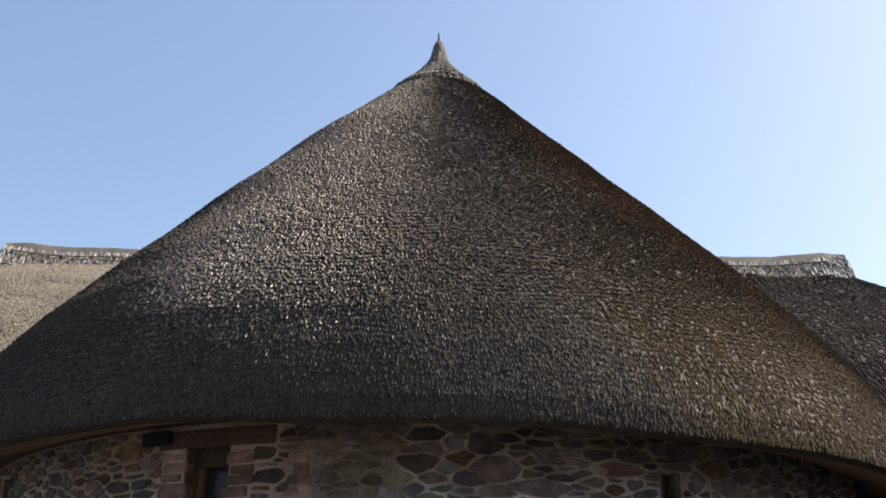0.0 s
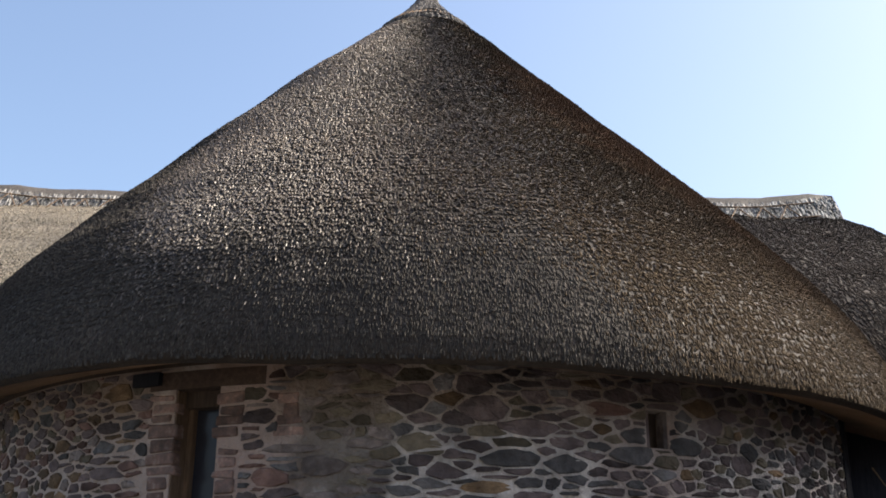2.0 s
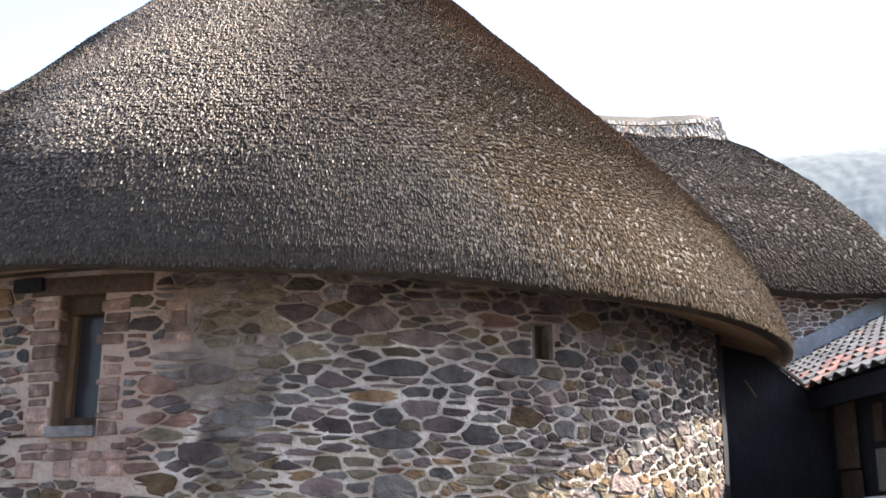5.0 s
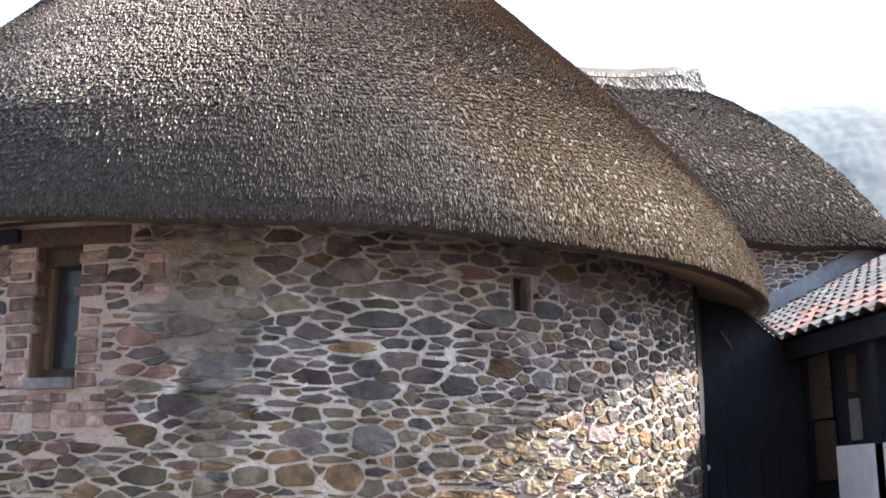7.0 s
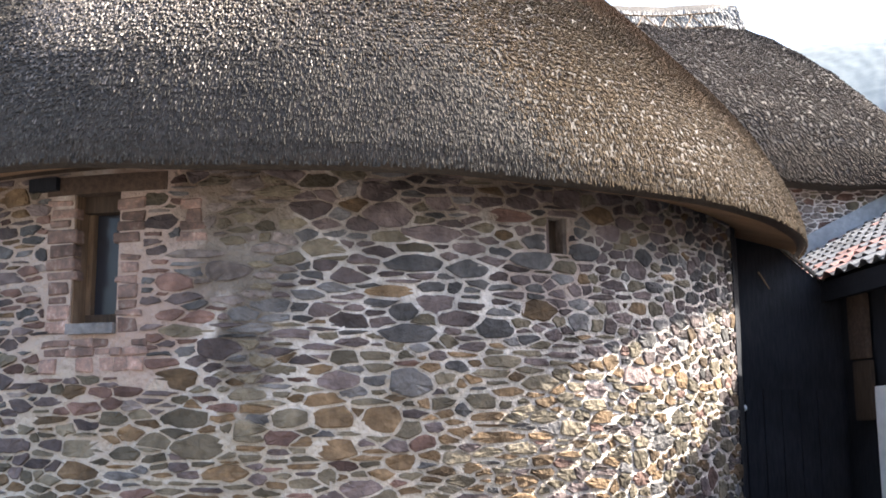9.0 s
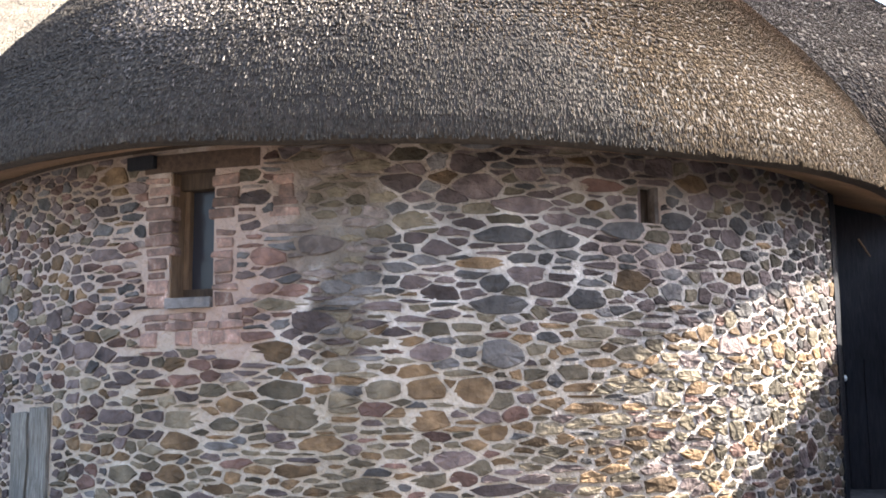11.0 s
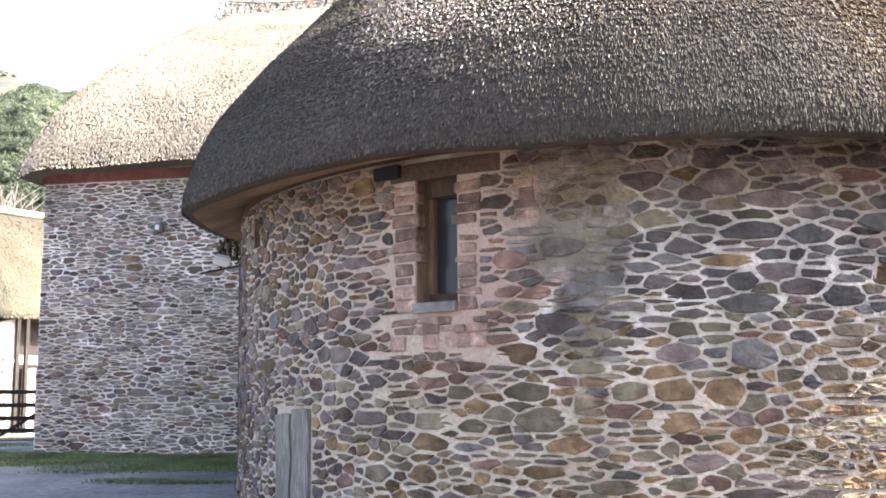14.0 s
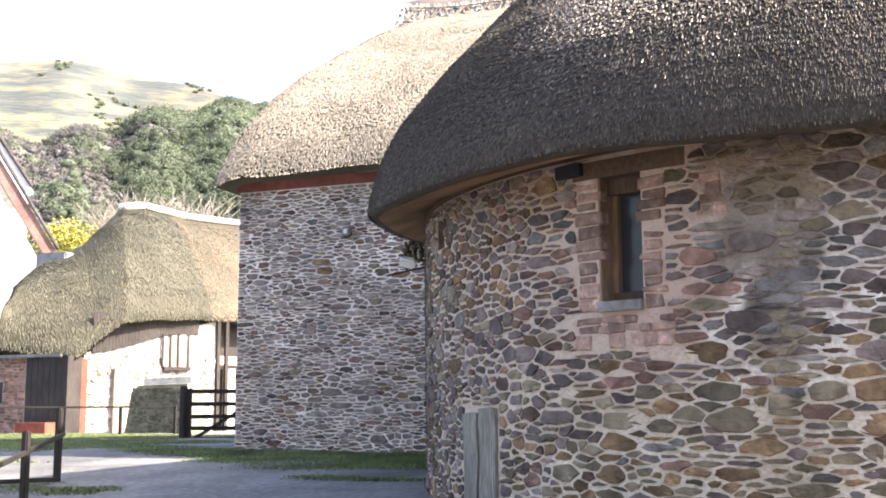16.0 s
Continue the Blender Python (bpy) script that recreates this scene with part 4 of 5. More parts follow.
# barn walls
BARN_MORTAR = surface("pinkish_mortar", [(0.3, (0.5, 0.44, 0.4)), (0.7, (0.72, 0.65, 0.6))], 9, 0.95, 0.8, 30, blotch=1.2, blotch_amount=0.3, bump_dist=0.02)
wall_w = part("front_wall", box_bm(-8.35, -0.5, BARN_W, BARN_W + 0.5, zz(-1.4), zz(3.45)), BARN_MORTAR, barn, "rubble wall in pale mortar")
wall_e = part("front_wall", box_bm(0.5, 8.2, BARN_E, BARN_E + 0.5, zz(-1.4), zz(3.45)), BARN_MORTAR, barn, "rubble wall in pale mortar")
part("cross_wall", box_bm(-0.5, 0.5, BARN_W, BARN_E + 0.5, zz(-1.4), zz(3.45)), BARN_MORTAR, barn)
part("end_wall", box_bm(-8.35, -7.85, BARN_W + 0.5, 2 * RIDGE_Y - BARN_W, zz(-1.4), zz(3.45)), BARN_MORTAR, barn)
part("end_wall", box_bm(7.7, 8.2, BARN_E + 0.5, 2 * RIDGE_Y - BARN_E, zz(-1.4), zz(3.6)), BARN_MORTAR, barn)
part("rear_wall", box_bm(-7.85, 7.7, 2 * RIDGE_Y - BARN_E - 0.5, 2 * RIDGE_Y - BARN_E, zz(-1.4), zz(3.45)), BARN_MORTAR, barn)
part("wall_plate", box_bm(-8.37, -1.0, BARN_W - 0.05, BARN_W + 0.1, zz(3.08), zz(3.22)), surface("red_brown_timber", [(0.3, (0.1, 0.035, 0.028)), (0.7, (0.2, 0.075, 0.06))], 10), barn, "red-brown timber plate under the eaves")


def on_west(u, z, out):
    u = np.asarray(u, dtype=float)
    return np.stack([u, BARN_W - np.asarray(out) + 0 * u, zz(np.asarray(z)) + 0 * u], -1)


def on_east(u, z, out):
    u = np.asarray(u, dtype=float)
    return np.stack([u, BARN_E - np.asarray(out) + 0 * u, zz(np.asarray(z)) + 0 * u], -1)


def choose_barn(u, z, rng):
    return int(rng.choice([5, 0, 1, 3, 4, 2], p=[0.56, 0.12, 0.03, 0.1, 0.12, 0.07]))


rng = np.random.default_rng(21)
stones = rubble(-8.35, -3.9, -0.75, 3.07, lambda u, z: (0.031, 2.7), 0.0098, rng, given=[(-7.6 + 3.3 * rng.uniform(), rng.uniform(-0.4, 3.0), 0.14, 0.07) for _ in range(14)])
lay(wall_w, stones, on_west, choose_barn, lambda u, z: abs(u + 6.2) + 0.6 * abs(z - 1.3), 0.014, rng)
stones = rubble(5.0, 8.2, 1.6, 3.28, lambda u, z: (0.05, 1.8), 0.0095, rng, tries=6000)
lay(wall_e, stones, on_east, choose_barn, lambda u, z: abs(u - 6.8), 0.016, rng)

# ---- wing on the right: pantiled roof, black boards, white doors ----
# WY0 takes the wing on, unseen, past the camera to shade the yard.
WX, WY0, WY1, WZ = 4.58, -9.0, 14.35, 1.38
wing = thing("wing", (WX, 10, 0.3), "black-boarded low wing with a red and grey pantiled roof", "building")


deck = part("roof_deck", mesh_of("roof_deck", [(WX - 0.02, WY0, zz(WZ - 0.1)), (WX + 4.6, WY0, zz(WZ + 2.2)), (WX + 4.6, WY1, zz(WZ + 2.2)), (WX - 0.02, WY1, zz(WZ - 0.1)),
            (WX - 0.02, WY0, zz(WZ - 0.02)), (WX + 4.6, WY0, zz(WZ + 2.28)), (WX + 4.6, WY1, zz(WZ + 2.28)), (WX - 0.02, WY1, zz(WZ - 0.02))],
            [(0, 1, 2, 3), (7, 6, 5, 4), (0, 4, 5, 1), (1, 5, 6, 2), (2, 6, 7, 3), (3, 7, 4, 0)], BLACK_WOOD), None, wing, "dark boarding under the tiles")


def pantile_mesh(name, mat):
    """One pantile, S-curved across (y), its length up the slope (x)."""
    w, ln, n = 0.235, 0.36, 8
    V, F = [], []
    for s, lift in ((0.0, 0.03), (1.0, 0.0)):
        for top in (0, 1):
            for k in range(n + 1):
                t = k / n
                V.append((s * ln, t * (w + 0.02) - w / 2, 0.028 * math.sin(2 * math.pi * t) + lift + 0.014 * top))
    m1 = n + 1
    for k in range(n):
        F.append((m1 + k, 3 * m1 + k, 3 * m1 + k + 1, m1 + k + 1))
        F.append((k, k + 1, 2 * m1 + k + 1, 2 * m1 + k))
        F.append((k, m1 + k, m1 + k + 1, k + 1))
    me = mesh_of(name, V, F, mat, smooth=False)
    return me


tiles = [pantile_mesh("pantile", TILE), pantile_mesh("pantile", TILE_GREY)]
rng = np.random.default_rng(9)
slope = Matrix.Rotation(-math.atan(0.5), 4, "Y")
extra = [[], []]
count = 0
for c in range(14):
    for r in range(104):
        y = WY1 - 0.14 - 0.235 * r
        s = 0.30 * c - 0.06
        red = rng.uniform() < (0.25 if c < 1 else 0.65 if c < 3 else 0.3 if c < 4 else 0.08)
        m = Matrix.Translation((WX + s * math.cos(math.atan(0.5)), y, zz(WZ + s * math.sin(math.atan(0.5)) + 0.02))) @ slope @ pose(rng.normal(0, 0.004), rng.normal(0, 0.003), 0.006 * rng.uniform(), 0, 0, rng.normal(0, 1.0))
        if c < 8 and r < 37:
            ob = new("pantile", tiles[0 if red else 1])
            ob.matrix_basis = m
            ob.parent = deck
        else:
            me = tiles[0 if red else 1]
            extra[0 if red else 1].append((m, me))
for k in (0, 1):
    V, F, b = [], [], 0
    for m, me in extra[k]:
        V += [m @ vv.co for vv in me.vertices]
        F += [tuple(b + i for i in p.vertices) for p in me.polygons]
        b += len(me.vertices)
    part("far_tiling", mesh_of("far_tiling", V, F, TILE if k == 0 else TILE_GREY), None, deck, "clay pantiles", "stuff")
FLASH = surface("grey_lead", [(0.3, (0.2, 0.21, 0.22)), (0.7, (0.32, 0.33, 0.34))], 12, 0.6)
part("flashing", mesh_of("flashing", [(WX, WY1 - 0.03, zz(WZ + 0.06)), (WX + 4.6, WY1 - 0.03, zz(WZ + 2.36)), (WX + 4.6, WY1 - 0.03, zz(WZ + 2.62)), (WX, WY1 - 0.03, zz(WZ + 0.32)),
     (WX, WY1, zz(WZ + 0.06)), (WX + 4.6, WY1, zz(WZ + 2.36)), (WX + 4.6, WY1, zz(WZ + 2.62)), (WX, WY1, zz(WZ + 0.32))],
     [(0, 1, 2, 3), (7, 6, 5, 4), (0, 4, 5, 1), (1, 5, 6, 2), (2, 6, 7, 3), (3, 7, 4, 0)], FLASH), None, wing, "grey flashing against the barn wall")

# the wing's west side: posts, boards and white doors
part("gutter_board", box_bm(WX - 0.02, WX + 0.04, WY0, 10.0, zz(WZ - 0.2), zz(WZ - 0.1)), BLACK_WOOD, wing)
part("side_wall", box_bm(WX + 0.16, WX + 0.24, WY0, 10.0, zz(-1.5), zz(WZ - 0.12)), BLACK_WOOD, wing, "tarred boards")
for y in (8.4, 7.3, 5.8, 3.5, 1.0, -1.5, -4.0, -6.5):
    part("post", box_bm(WX + 0.02, WX + 0.16, y - 0.07, y + 0.07, zz(-1.5), zz(WZ - 0.12), 0.01), BLACK_WOOD, wing)
part("shutter", box_bm(WX + 0.08, WX + 0.13, 9.32, 9.66, zz(0.62), zz(1.2), 0.008), LINTEL_OAK, wing, "brown boarded shutter")
part("shutter", box_bm(WX + 0.07, WX + 0.12, 9.28, 9.6, zz(0.08), zz(0.6), 0.008), DARK_OAK, wing, "dark brown lower shutter")
for y in (8.96, 8.06):
    part("light_panel", box_bm(WX + 0.12, WX + 0.155, y - 0.075, y + 0.075, zz(0.41), zz(0.76), 0.006), GREY_OAK, wing, "small weathered grey panel")
    part("light_panel", box_bm(WX + 0.125, WX + 0.155, y - 0.07, y + 0.07, zz(0.82), zz(1.14), 0.006), DARK_OAK, wing, "small dark brown panel")
part("peg", rod_bm((3.955, 9.93, zz(1.46)), (4.056, 9.93, zz(1.3)), 0.009, 0.006, 8), OAK, wing, "short pale wooden peg")
for x in np.arange(3.42, WX, 0.17):
    part("cover_strip", box_bm(x - 0.012, x + 0.012, 9.865, 9.879, zz(-1.45), zz(0.36)), BLACK_WOOD, wing)
for y0, y1 in ((8.51, 9.12), (7.88, 8.50)):
    part("door", box_bm(WX + 0.02, WX + 0.07, y0, y1, zz(-1.35), zz(0.365), 0.006), WHITE_PAINT, wing, "white-painted low door")
part("gable_wall", mesh_of("gable_wall", [(x, y, zz(z)) for y in (9.95, 10.03) for x, z in ((3.2, -1.5), (WX + 0.2, -1.5), (WX + 0.2, WZ - 0.12), (WX - 0.02, WZ - 0.02), (3.79, 2.0), (3.2, 2.02))],
     [(0, 1, 2, 3, 4, 5), (11, 10, 9, 8, 7, 6)] + [(i, i + 6, (i + 1) % 6 + 6, (i + 1) % 6) for i in range(6)], BLACK_WOOD), None, wing, "tarred boarding between wheelhouse and wing")
part("verge_board", beam_bm((3.79, 9.93, zz(2.0)), (WX, 9.93, zz(WZ)), 0.045, 0.03), GREY_OAK, wing, "pale edge board")
part("door_leaf", box_bm(3.3, WX + 0.1, 9.88, 9.94, zz(-1.5), zz(0.37), 0.01), BLACK_WOOD, wing, "tarred boarded half door")


# ---- things on the walls ----
def floodlight(loc):
    t = thing("floodlight", loc, "small white floodlight on an iron arm fixed to the wheelhouse wall", "lamp")
    x, y, z = loc
    part("arm", beam_bm((x - 0.19, y - 0.06, z - 0.13), (x + 0.25, y + 0.07, z - 0.03), 0.026, 0.018), IRON, t)
    turn = Matrix.Translation((x, y, z)) @ pose(0, 0, 0, 30, 12, 20)
    part("housing", box_bm(-0.078, 0.078, -0.06, 0.05, -0.045, 0.045, 0.018, turn), WHITE_PAINT, t, "white painted housing")
    part("lens", box_bm(-0.06, 0.06, -0.045, 0.035, -0.052, -0.04, 0.004, turn), GLASS, t)
    part("bracket", beam_bm((x - 0.02, y + 0.01, z - 0.075), (x, y, z - 0.035), 0.03, 0.02), IRON, t)
    return t


floodlight((-4.16, 9.86, zz(1.41)))
sensor = thing("alarm_box", (-6.62, BARN_W - 0.03, zz(2.4)), "small grey alarm box on the barn wall", "box")
part("case", box_bm(-6.68, -6.56, BARN_W - 0.1, BARN_W - 0.015, zz(2.34), zz(2.47), 0.012), GREY_OAK, sensor)
part("lamp_cover", box_bm(-6.65, -6.59, BARN_W - 0.115, BARN_W - 0.1, zz(2.37), zz(2.44), 0.008), STEEL, sensor)
pipe = thing("downpipe", (-4.15, 10.0, 0.4), "black iron downpipe beside the wheelhouse wall", "pipe")
part("tube", rod_bm((-3.985, 10.02, zz(-1.2)), (-4.005, 10.02, zz(1.62)), 0.045, sides=12), IRON, pipe)
for z in (-0.75, 0.15, 0.9):
    part("collar", rod_bm((-3.99, 10.02, zz(z)), (-3.991, 10.02, zz(z + 0.07)), 0.06, sides=12), IRON, pipe)
part("shoe", box_bm(-4.04, -3.9, 9.95, 10.06, zz(0.0), zz(0.09), 0.02), IRON, pipe)
knob = thing("door_knob", (3.72, 9.86, zz(0.2)), "small round white knob on the black door", "knob")
bm = bmesh.new()
bmesh.ops.create_uvsphere(bm, u_segments=14, v_segments=8, radius=0.03, matrix=Matrix.Translation((3.72, 9.85, zz(0.2))))
part("ball", bm, WHITE_PAINT, knob)
part("stem", rod_bm((3.72, 9.9, zz(0.2)), (3.72, 9.85, zz(0.2)), 0.015), IRON, knob)

# ---- timber gate and rails ----
gate = thing("field_gate", (-12.5, 20.2, zz(-0.7)), "dark timber five-bar field gate, closed, beside the barn", "gate")
g0, g1 = Vector((-13.35, 19.95, 0)), Vector((-10.4, 21.5, 0))
for z in (-0.60, -0.38, -0.14, 0.12, 0.38):
    part("bar", beam_bm(g0 + Vector((0, 0, zz(z))), g1 + Vector((0, 0, zz(z))), 0.085, 0.085), RAIL_WOOD, gate)
part("brace", beam_bm(g0 + Vector((0.1, 0, zz(-0.6))), g0.lerp(g1, 0.5) + Vector((0, 0, zz(0.38))), 0.07, 0.07), RAIL_WOOD, gate)
for k in (0.0, 0.5, 1.0):
    p = g0.lerp(g1, k)
    part("stile", beam_bm(p + Vector((0, -0.02, zz(-0.66))), p + Vector((0, -0.02, zz(0.44))), 0.09, 0.06), RAIL_WOOD, gate)
for p in (g0 + Vector((-0.12, -0.06, 0)), g1 + Vector((0.12, 0.06, 0))):
    part("gate_post", beam_bm(p + Vector((0, 0, zz(-1.2))), p + Vector((0, 0, zz(0.5))), 0.13, 0.13, 0.02), RAIL_WOOD, gate)


def rail_fence(name, posts, tops, rails, label):
    t = thing(name, posts[0], label, "fence")
    for (x, y, z), top in zip(posts, tops):
        part("post", beam_bm((x, y, z - 0.3), (x, y, top), 0.07, 0.07, 0.012), RAIL_WOOD, t)
    for a, b in rails:
        part("rail", beam_bm(a, b, 0.04, 0.045, 0.008), RAIL_WOOD, t)
    return t


far = [(-19.1, 20.48), (-17.95, 21.49), (-16.89, 22.33), (-15.86, 23.08)]
rail_fence("rail_fence", [(x, y, zz(float(ground_z(x, y)))) for x, y in far], [zz(0.1)] * 4,
           [((a[0], a[1] - 0.06, zz(0.075)), (b[0], b[1] - 0.06, zz(0.075))) for a, b in zip(far, far[1:])], "low dark timber rail fence across the yard")
rail_fence("rail_fence", [(-8.28, 9.89, zz(-0.76)), (-7.42, 8.42, zz(-0.84))], [zz(0.03), zz(-0.19)],
           [((-8.16, 9.83, zz(-0.25)), (-7.02, 7.66, zz(-0.46))), ((-8.22, 9.87, zz(-0.73)), (-8.52, 8.97, zz(-0.72)))],
           "short dark timber fence with a sloping rail")

# ---- thatched shed across the yard ----
shed = thing("thatched_shed", (-19.5, 25.5, zz(-0.65)), "low thatched farm shed with whitewashed walls and a boarded lean-to", "building")
S_EAVE = np.array([(-21.15, 22.7, 1.62), (-20.5, 23.05, 1.52), (-19.32, 23.6, 1.34), (-19.12, 24.02, 1.72), (-18.7, 24.73, 2.32), (-18.24, 26.05, 2.5), (-17.8, 27.19, 2.57), (-17.25, 28.72, 2.52), (-16.73, 30.17, 2.5)])
S_TOP = np.array([(-21.25, 23.2, 2.3), (-21.9, 24.05, 3.15), (-22.3, 25.5, 3.95), (-22.33, 27.3, 4.75), (-22.1, 28.9, 6.15), (-21.96, 29.78, 6.3), (-21.75, 31.77, 6.25), (-20.9, 34.11, 6.3), (-19.88, 35.86, 6.35)])


def shed_point(a, b):
    k = np.linspace(0, 1, len(S_EAVE))
    e = np.stack([np.interp(a, k, S_EAVE[:, i]) for i in range(3)], -1)
    t = np.stack([np.interp(a, k, S_TOP[:, i]) for i in range(3)], -1)
    p = e + (t - e) * b[:, None]
    p[:, 2] += 0.5 * np.sin(math.pi * b) + 0.22 * np.minimum(1, b * 10)
    p[:, 2] += EYE
    return p


sa, sb = 70, 22
A, B = np.meshgrid(np.linspace(0, 1, sa), np.linspace(0, 1, sb))
P = shed_point(A.ravel(), B.ravel())
P[:, 2] += ripple(P, 0.8) * 0.05
over = P.reshape(sb, sa, 3)
lip = over[0] + np.array((-0.5, 0.6, -0.02))
rear = over[-1] + np.array((-3.4, 2.2, -4.0))
V = np.concatenate([lip, P, rear])
F = [(j * sa + i, j * sa + i + 1, (j + 1) * sa + i + 1, (j + 1) * sa + i) for j in range(sb + 1) for i in range(sa - 1)]
SHED_THATCH = surface("mossy_pale_thatch", [(0.3, (0.034, 0.031, 0.022)), (0.7, (0.072, 0.066, 0.046))], 14, 0.9, 0.8, 40, blotch=0.5)
shed_roof = part("roof", quads_mesh("roof", V, F, SHED_THATCH, smooth=True), None, shed, "pale mossy thatch swept up over the doorway")
rng = np.random.default_rng(17)
a, b = rng.uniform(0.01, 0.99, 27000), rng.uniform(0.0, 0.97, 27000)
P = shed_point(a, b)
T = shed_point(a, np.maximum(b - 0.02, 0)) - shed_point(a, b + 0.02)
U = shed_point(np.minimum(a + 0.01, 1), b) - shed_point(np.maximum(a - 0.01, 0), b)
T /= np.linalg.norm(T, axis=1)[:, None]
N = np.cross(T, U)
N /= np.linalg.norm(N, axis=1)[:, None]
N *= np.sign(N[:, 2:3])
P[:, 2] += ripple(P, 0.8) * 0.05
v, q = stubs(P, T, N, 0.08, 0.02, 0.05, rng)
sunny_bay = np.repeat((a > 0.775 - 0.07 * b + rng.normal(0, 0.004, len(a))).astype(np.int32), 3)        # sunlight on the end bay is put into its reed colour
part("thatch_coat", quads_mesh("thatch_coat", v, q, [REED_OLD, REED_SUNLIT], sunny_bay), None, shed_roof, "countless cut reed ends", "stuff")
bm = bmesh.new()
top = [Vector(p) + Vector((0, 0, EYE + 0.3)) for p in S_TOP[4:]]
for p, r in zip(top, top[1:]):
    beam_bm(p, r, 0.42, 0.2, 0.05, bm)
part("ridge_cap", bm, surface("bleached_ridge_straw", [(0.3, (0.5, 0.46, 0.4)), (0.7, (0.68, 0.64, 0.57))], 12), shed, "bleached straw ridge")


def standing(name, a, b, z0, z1, z2, thick, mat, parent, label=""):
    """An upright panel from plan point a to b, its foot at z0, its top at z1 over a and z2 over b."""
    a, b = Vector((*a, 0)), Vector((*b, 0))
    side = Vector((-(b - a).y, (b - a).x, 0)).normalized() * thick
    V = [p + o + Vector((0, 0, zz(z))) for o in (Vector(), side) for p, z in ((a, z0), (b, z0), (b, z2), (a, z1))]
    return part(name, mesh_of(name, V, [(0, 1, 2, 3), (7, 6, 5, 4), (0, 4, 5, 1), (1, 5, 6, 2), (2, 6, 7, 3), (3, 7, 4, 0)], mat), None, parent, label)


DARK_BOARD = surface("old_dark_boards", [(0.3, (0.016, 0.013, 0.012)), (0.7, (0.05, 0.042, 0.037))], 8, 0.85, 0.5, 20, (4, 4, 0.6))
RED_BRICK = surface("brick_infill", [(0.3, (0.22, 0.16, 0.13)), (0.7, (0.34, 0.26, 0.21))], 12, 0.9, 0.5, 30)
RED_PAINT = surface("red_oxide_paint", [(0.3, (0.17, 0.035, 0.02)), (0.7, (0.28, 0.065, 0.04))], 8, 0.7)
SLATE_GREY = surface("grey_slab", [(0.3, (0.12, 0.12, 0.12)), (0.7, (0.22, 0.22, 0.22))], 6, 0.85, 0.4, 20)
A_, B_ = (-19.45, 24.1), (-17.75, 27.75)


def along(k, out=0.0):
    d = Vector((B_[0] - A_[0], B_[1] - A_[1]))
    nrm = Vector((d.y, -d.x)).normalized()
    p = Vector(A_) + d * k + nrm * out
    return (p.x, p.y)


white_wall = standing("white_wall", along(0), along(1), -1.1, 1.5, 2.55, 0.35, WHITEWASH, shed, "whitewashed rough wall in full sun")
WALL_LONG = math.hypot(B_[0] - A_[0], B_[1] - A_[1])


def on_white(u, z, out):
    d = np.array((B_[0] - A_[0], B_[1] - A_[1])) / WALL_LONG
    u, out = np.asarray(u, dtype=float), np.asarray(out, dtype=float) + 0 * np.asarray(u, dtype=float)
    return np.stack([A_[0] + d[0] * u + d[1] * out, A_[1] + d[1] * u - d[0] * out, zz(np.asarray(z)) + 0 * u], -1)


def on_brick(u, z, out):
    u, out = np.asarray(u, dtype=float), np.asarray(out, dtype=float) + 0 * np.asarray(u, dtype=float)
    return np.stack([-22.6 + 0.985 * u - 0.172 * out, 23.6 - 0.172 * u - 0.985 * out, zz(np.asarray(z)) + 0 * u], -1)


rng = np.random.default_rng(29)
LIMED = [surface("limed_stone", [(0.38, (0.12, 0.095, 0.07)), (0.47, (0.3, 0.26, 0.22)), (0.62, (0.54, 0.5, 0.45))], 5, 0.9, 0.8, 20, rand="island", rand_amount=0.2, bump_dist=0.02)]
lay(white_wall, coursed(0.02, WALL_LONG, -0.7, 1.5, 0.09, 0.17, lambda u: 2.0, 0.012, rng), on_white, lambda u, z, r: 0, lambda u, z: u, 0.03, rng, single=0, mats=LIMED, label="whitewashed rubble stones")
for k in range(34):
    k0 = 0.05 + 0.0236 * k
    lo = 1.5 + 0.62 * float(smooth01(0.0, 0.75, k0)) + 0.012 * (k % 3)
    standing("board", along(k0, 0.05), along(k0 + 0.0225, 0.05), lo, 2.6, 2.6, 0.03, DARK_BOARD, shed)
standing("buttress", along(0.2, 0.16), along(0.27, 0.16), -1.1, 1.1, 1.1, 0.16, RED_BRICK, shed, "brick pier between whitewashed bays")
standing("corner_post", along(-0.02, 0.06), along(0.02, 0.06), -1.1, 1.35, 1.35, 0.1, RED_PAINT, shed, "red-painted corner post")
hatch = standing("hatch", along(0.58, 0.04), along(0.76, 0.04), 1.2, 2.0, 2.05, 0.04, surface("pinkish_boards", [(0.3, (0.4, 0.27, 0.2)), (0.7, (0.55, 0.4, 0.3))], 8, 0.8, 0.4, 20, (4, 4, 0.6)), shed, "pinkish boarded hatch")
for k in (0.56, 0.62, 0.68, 0.76):
    standing("batten", along(k, 0.08), along(k + 0.015, 0.08), 1.15, 2.1, 2.1, 0.03, DARK_BOARD, hatch)
standing("ledge", along(0.57, 0.14), along(0.78, 0.14), 1.1, 1.2, 1.2, 0.12, DARK_BOARD, hatch)
for k in (1.0, 1.07):
    standing("post", along(k, 0.1), along(k + 0.025, 0.1), -1.1, 2.6, 2.6, 0.1, DARK_BOARD, shed)
# A dark panel takes the place of the shade inside the open bay.
standing("dark_bay", along(1.1, -0.6), along(2.0, -0.6), -1.1, 2.55, 2.55, 0.1, DARK_BOARD, shed, "dark panel standing for the shade in the open bay")
standing("bay_panel", along(1.12, -0.3), along(1.22, -0.3), -1.1, 1.2, 1.2, 0.05, WHITEWASH, shed)
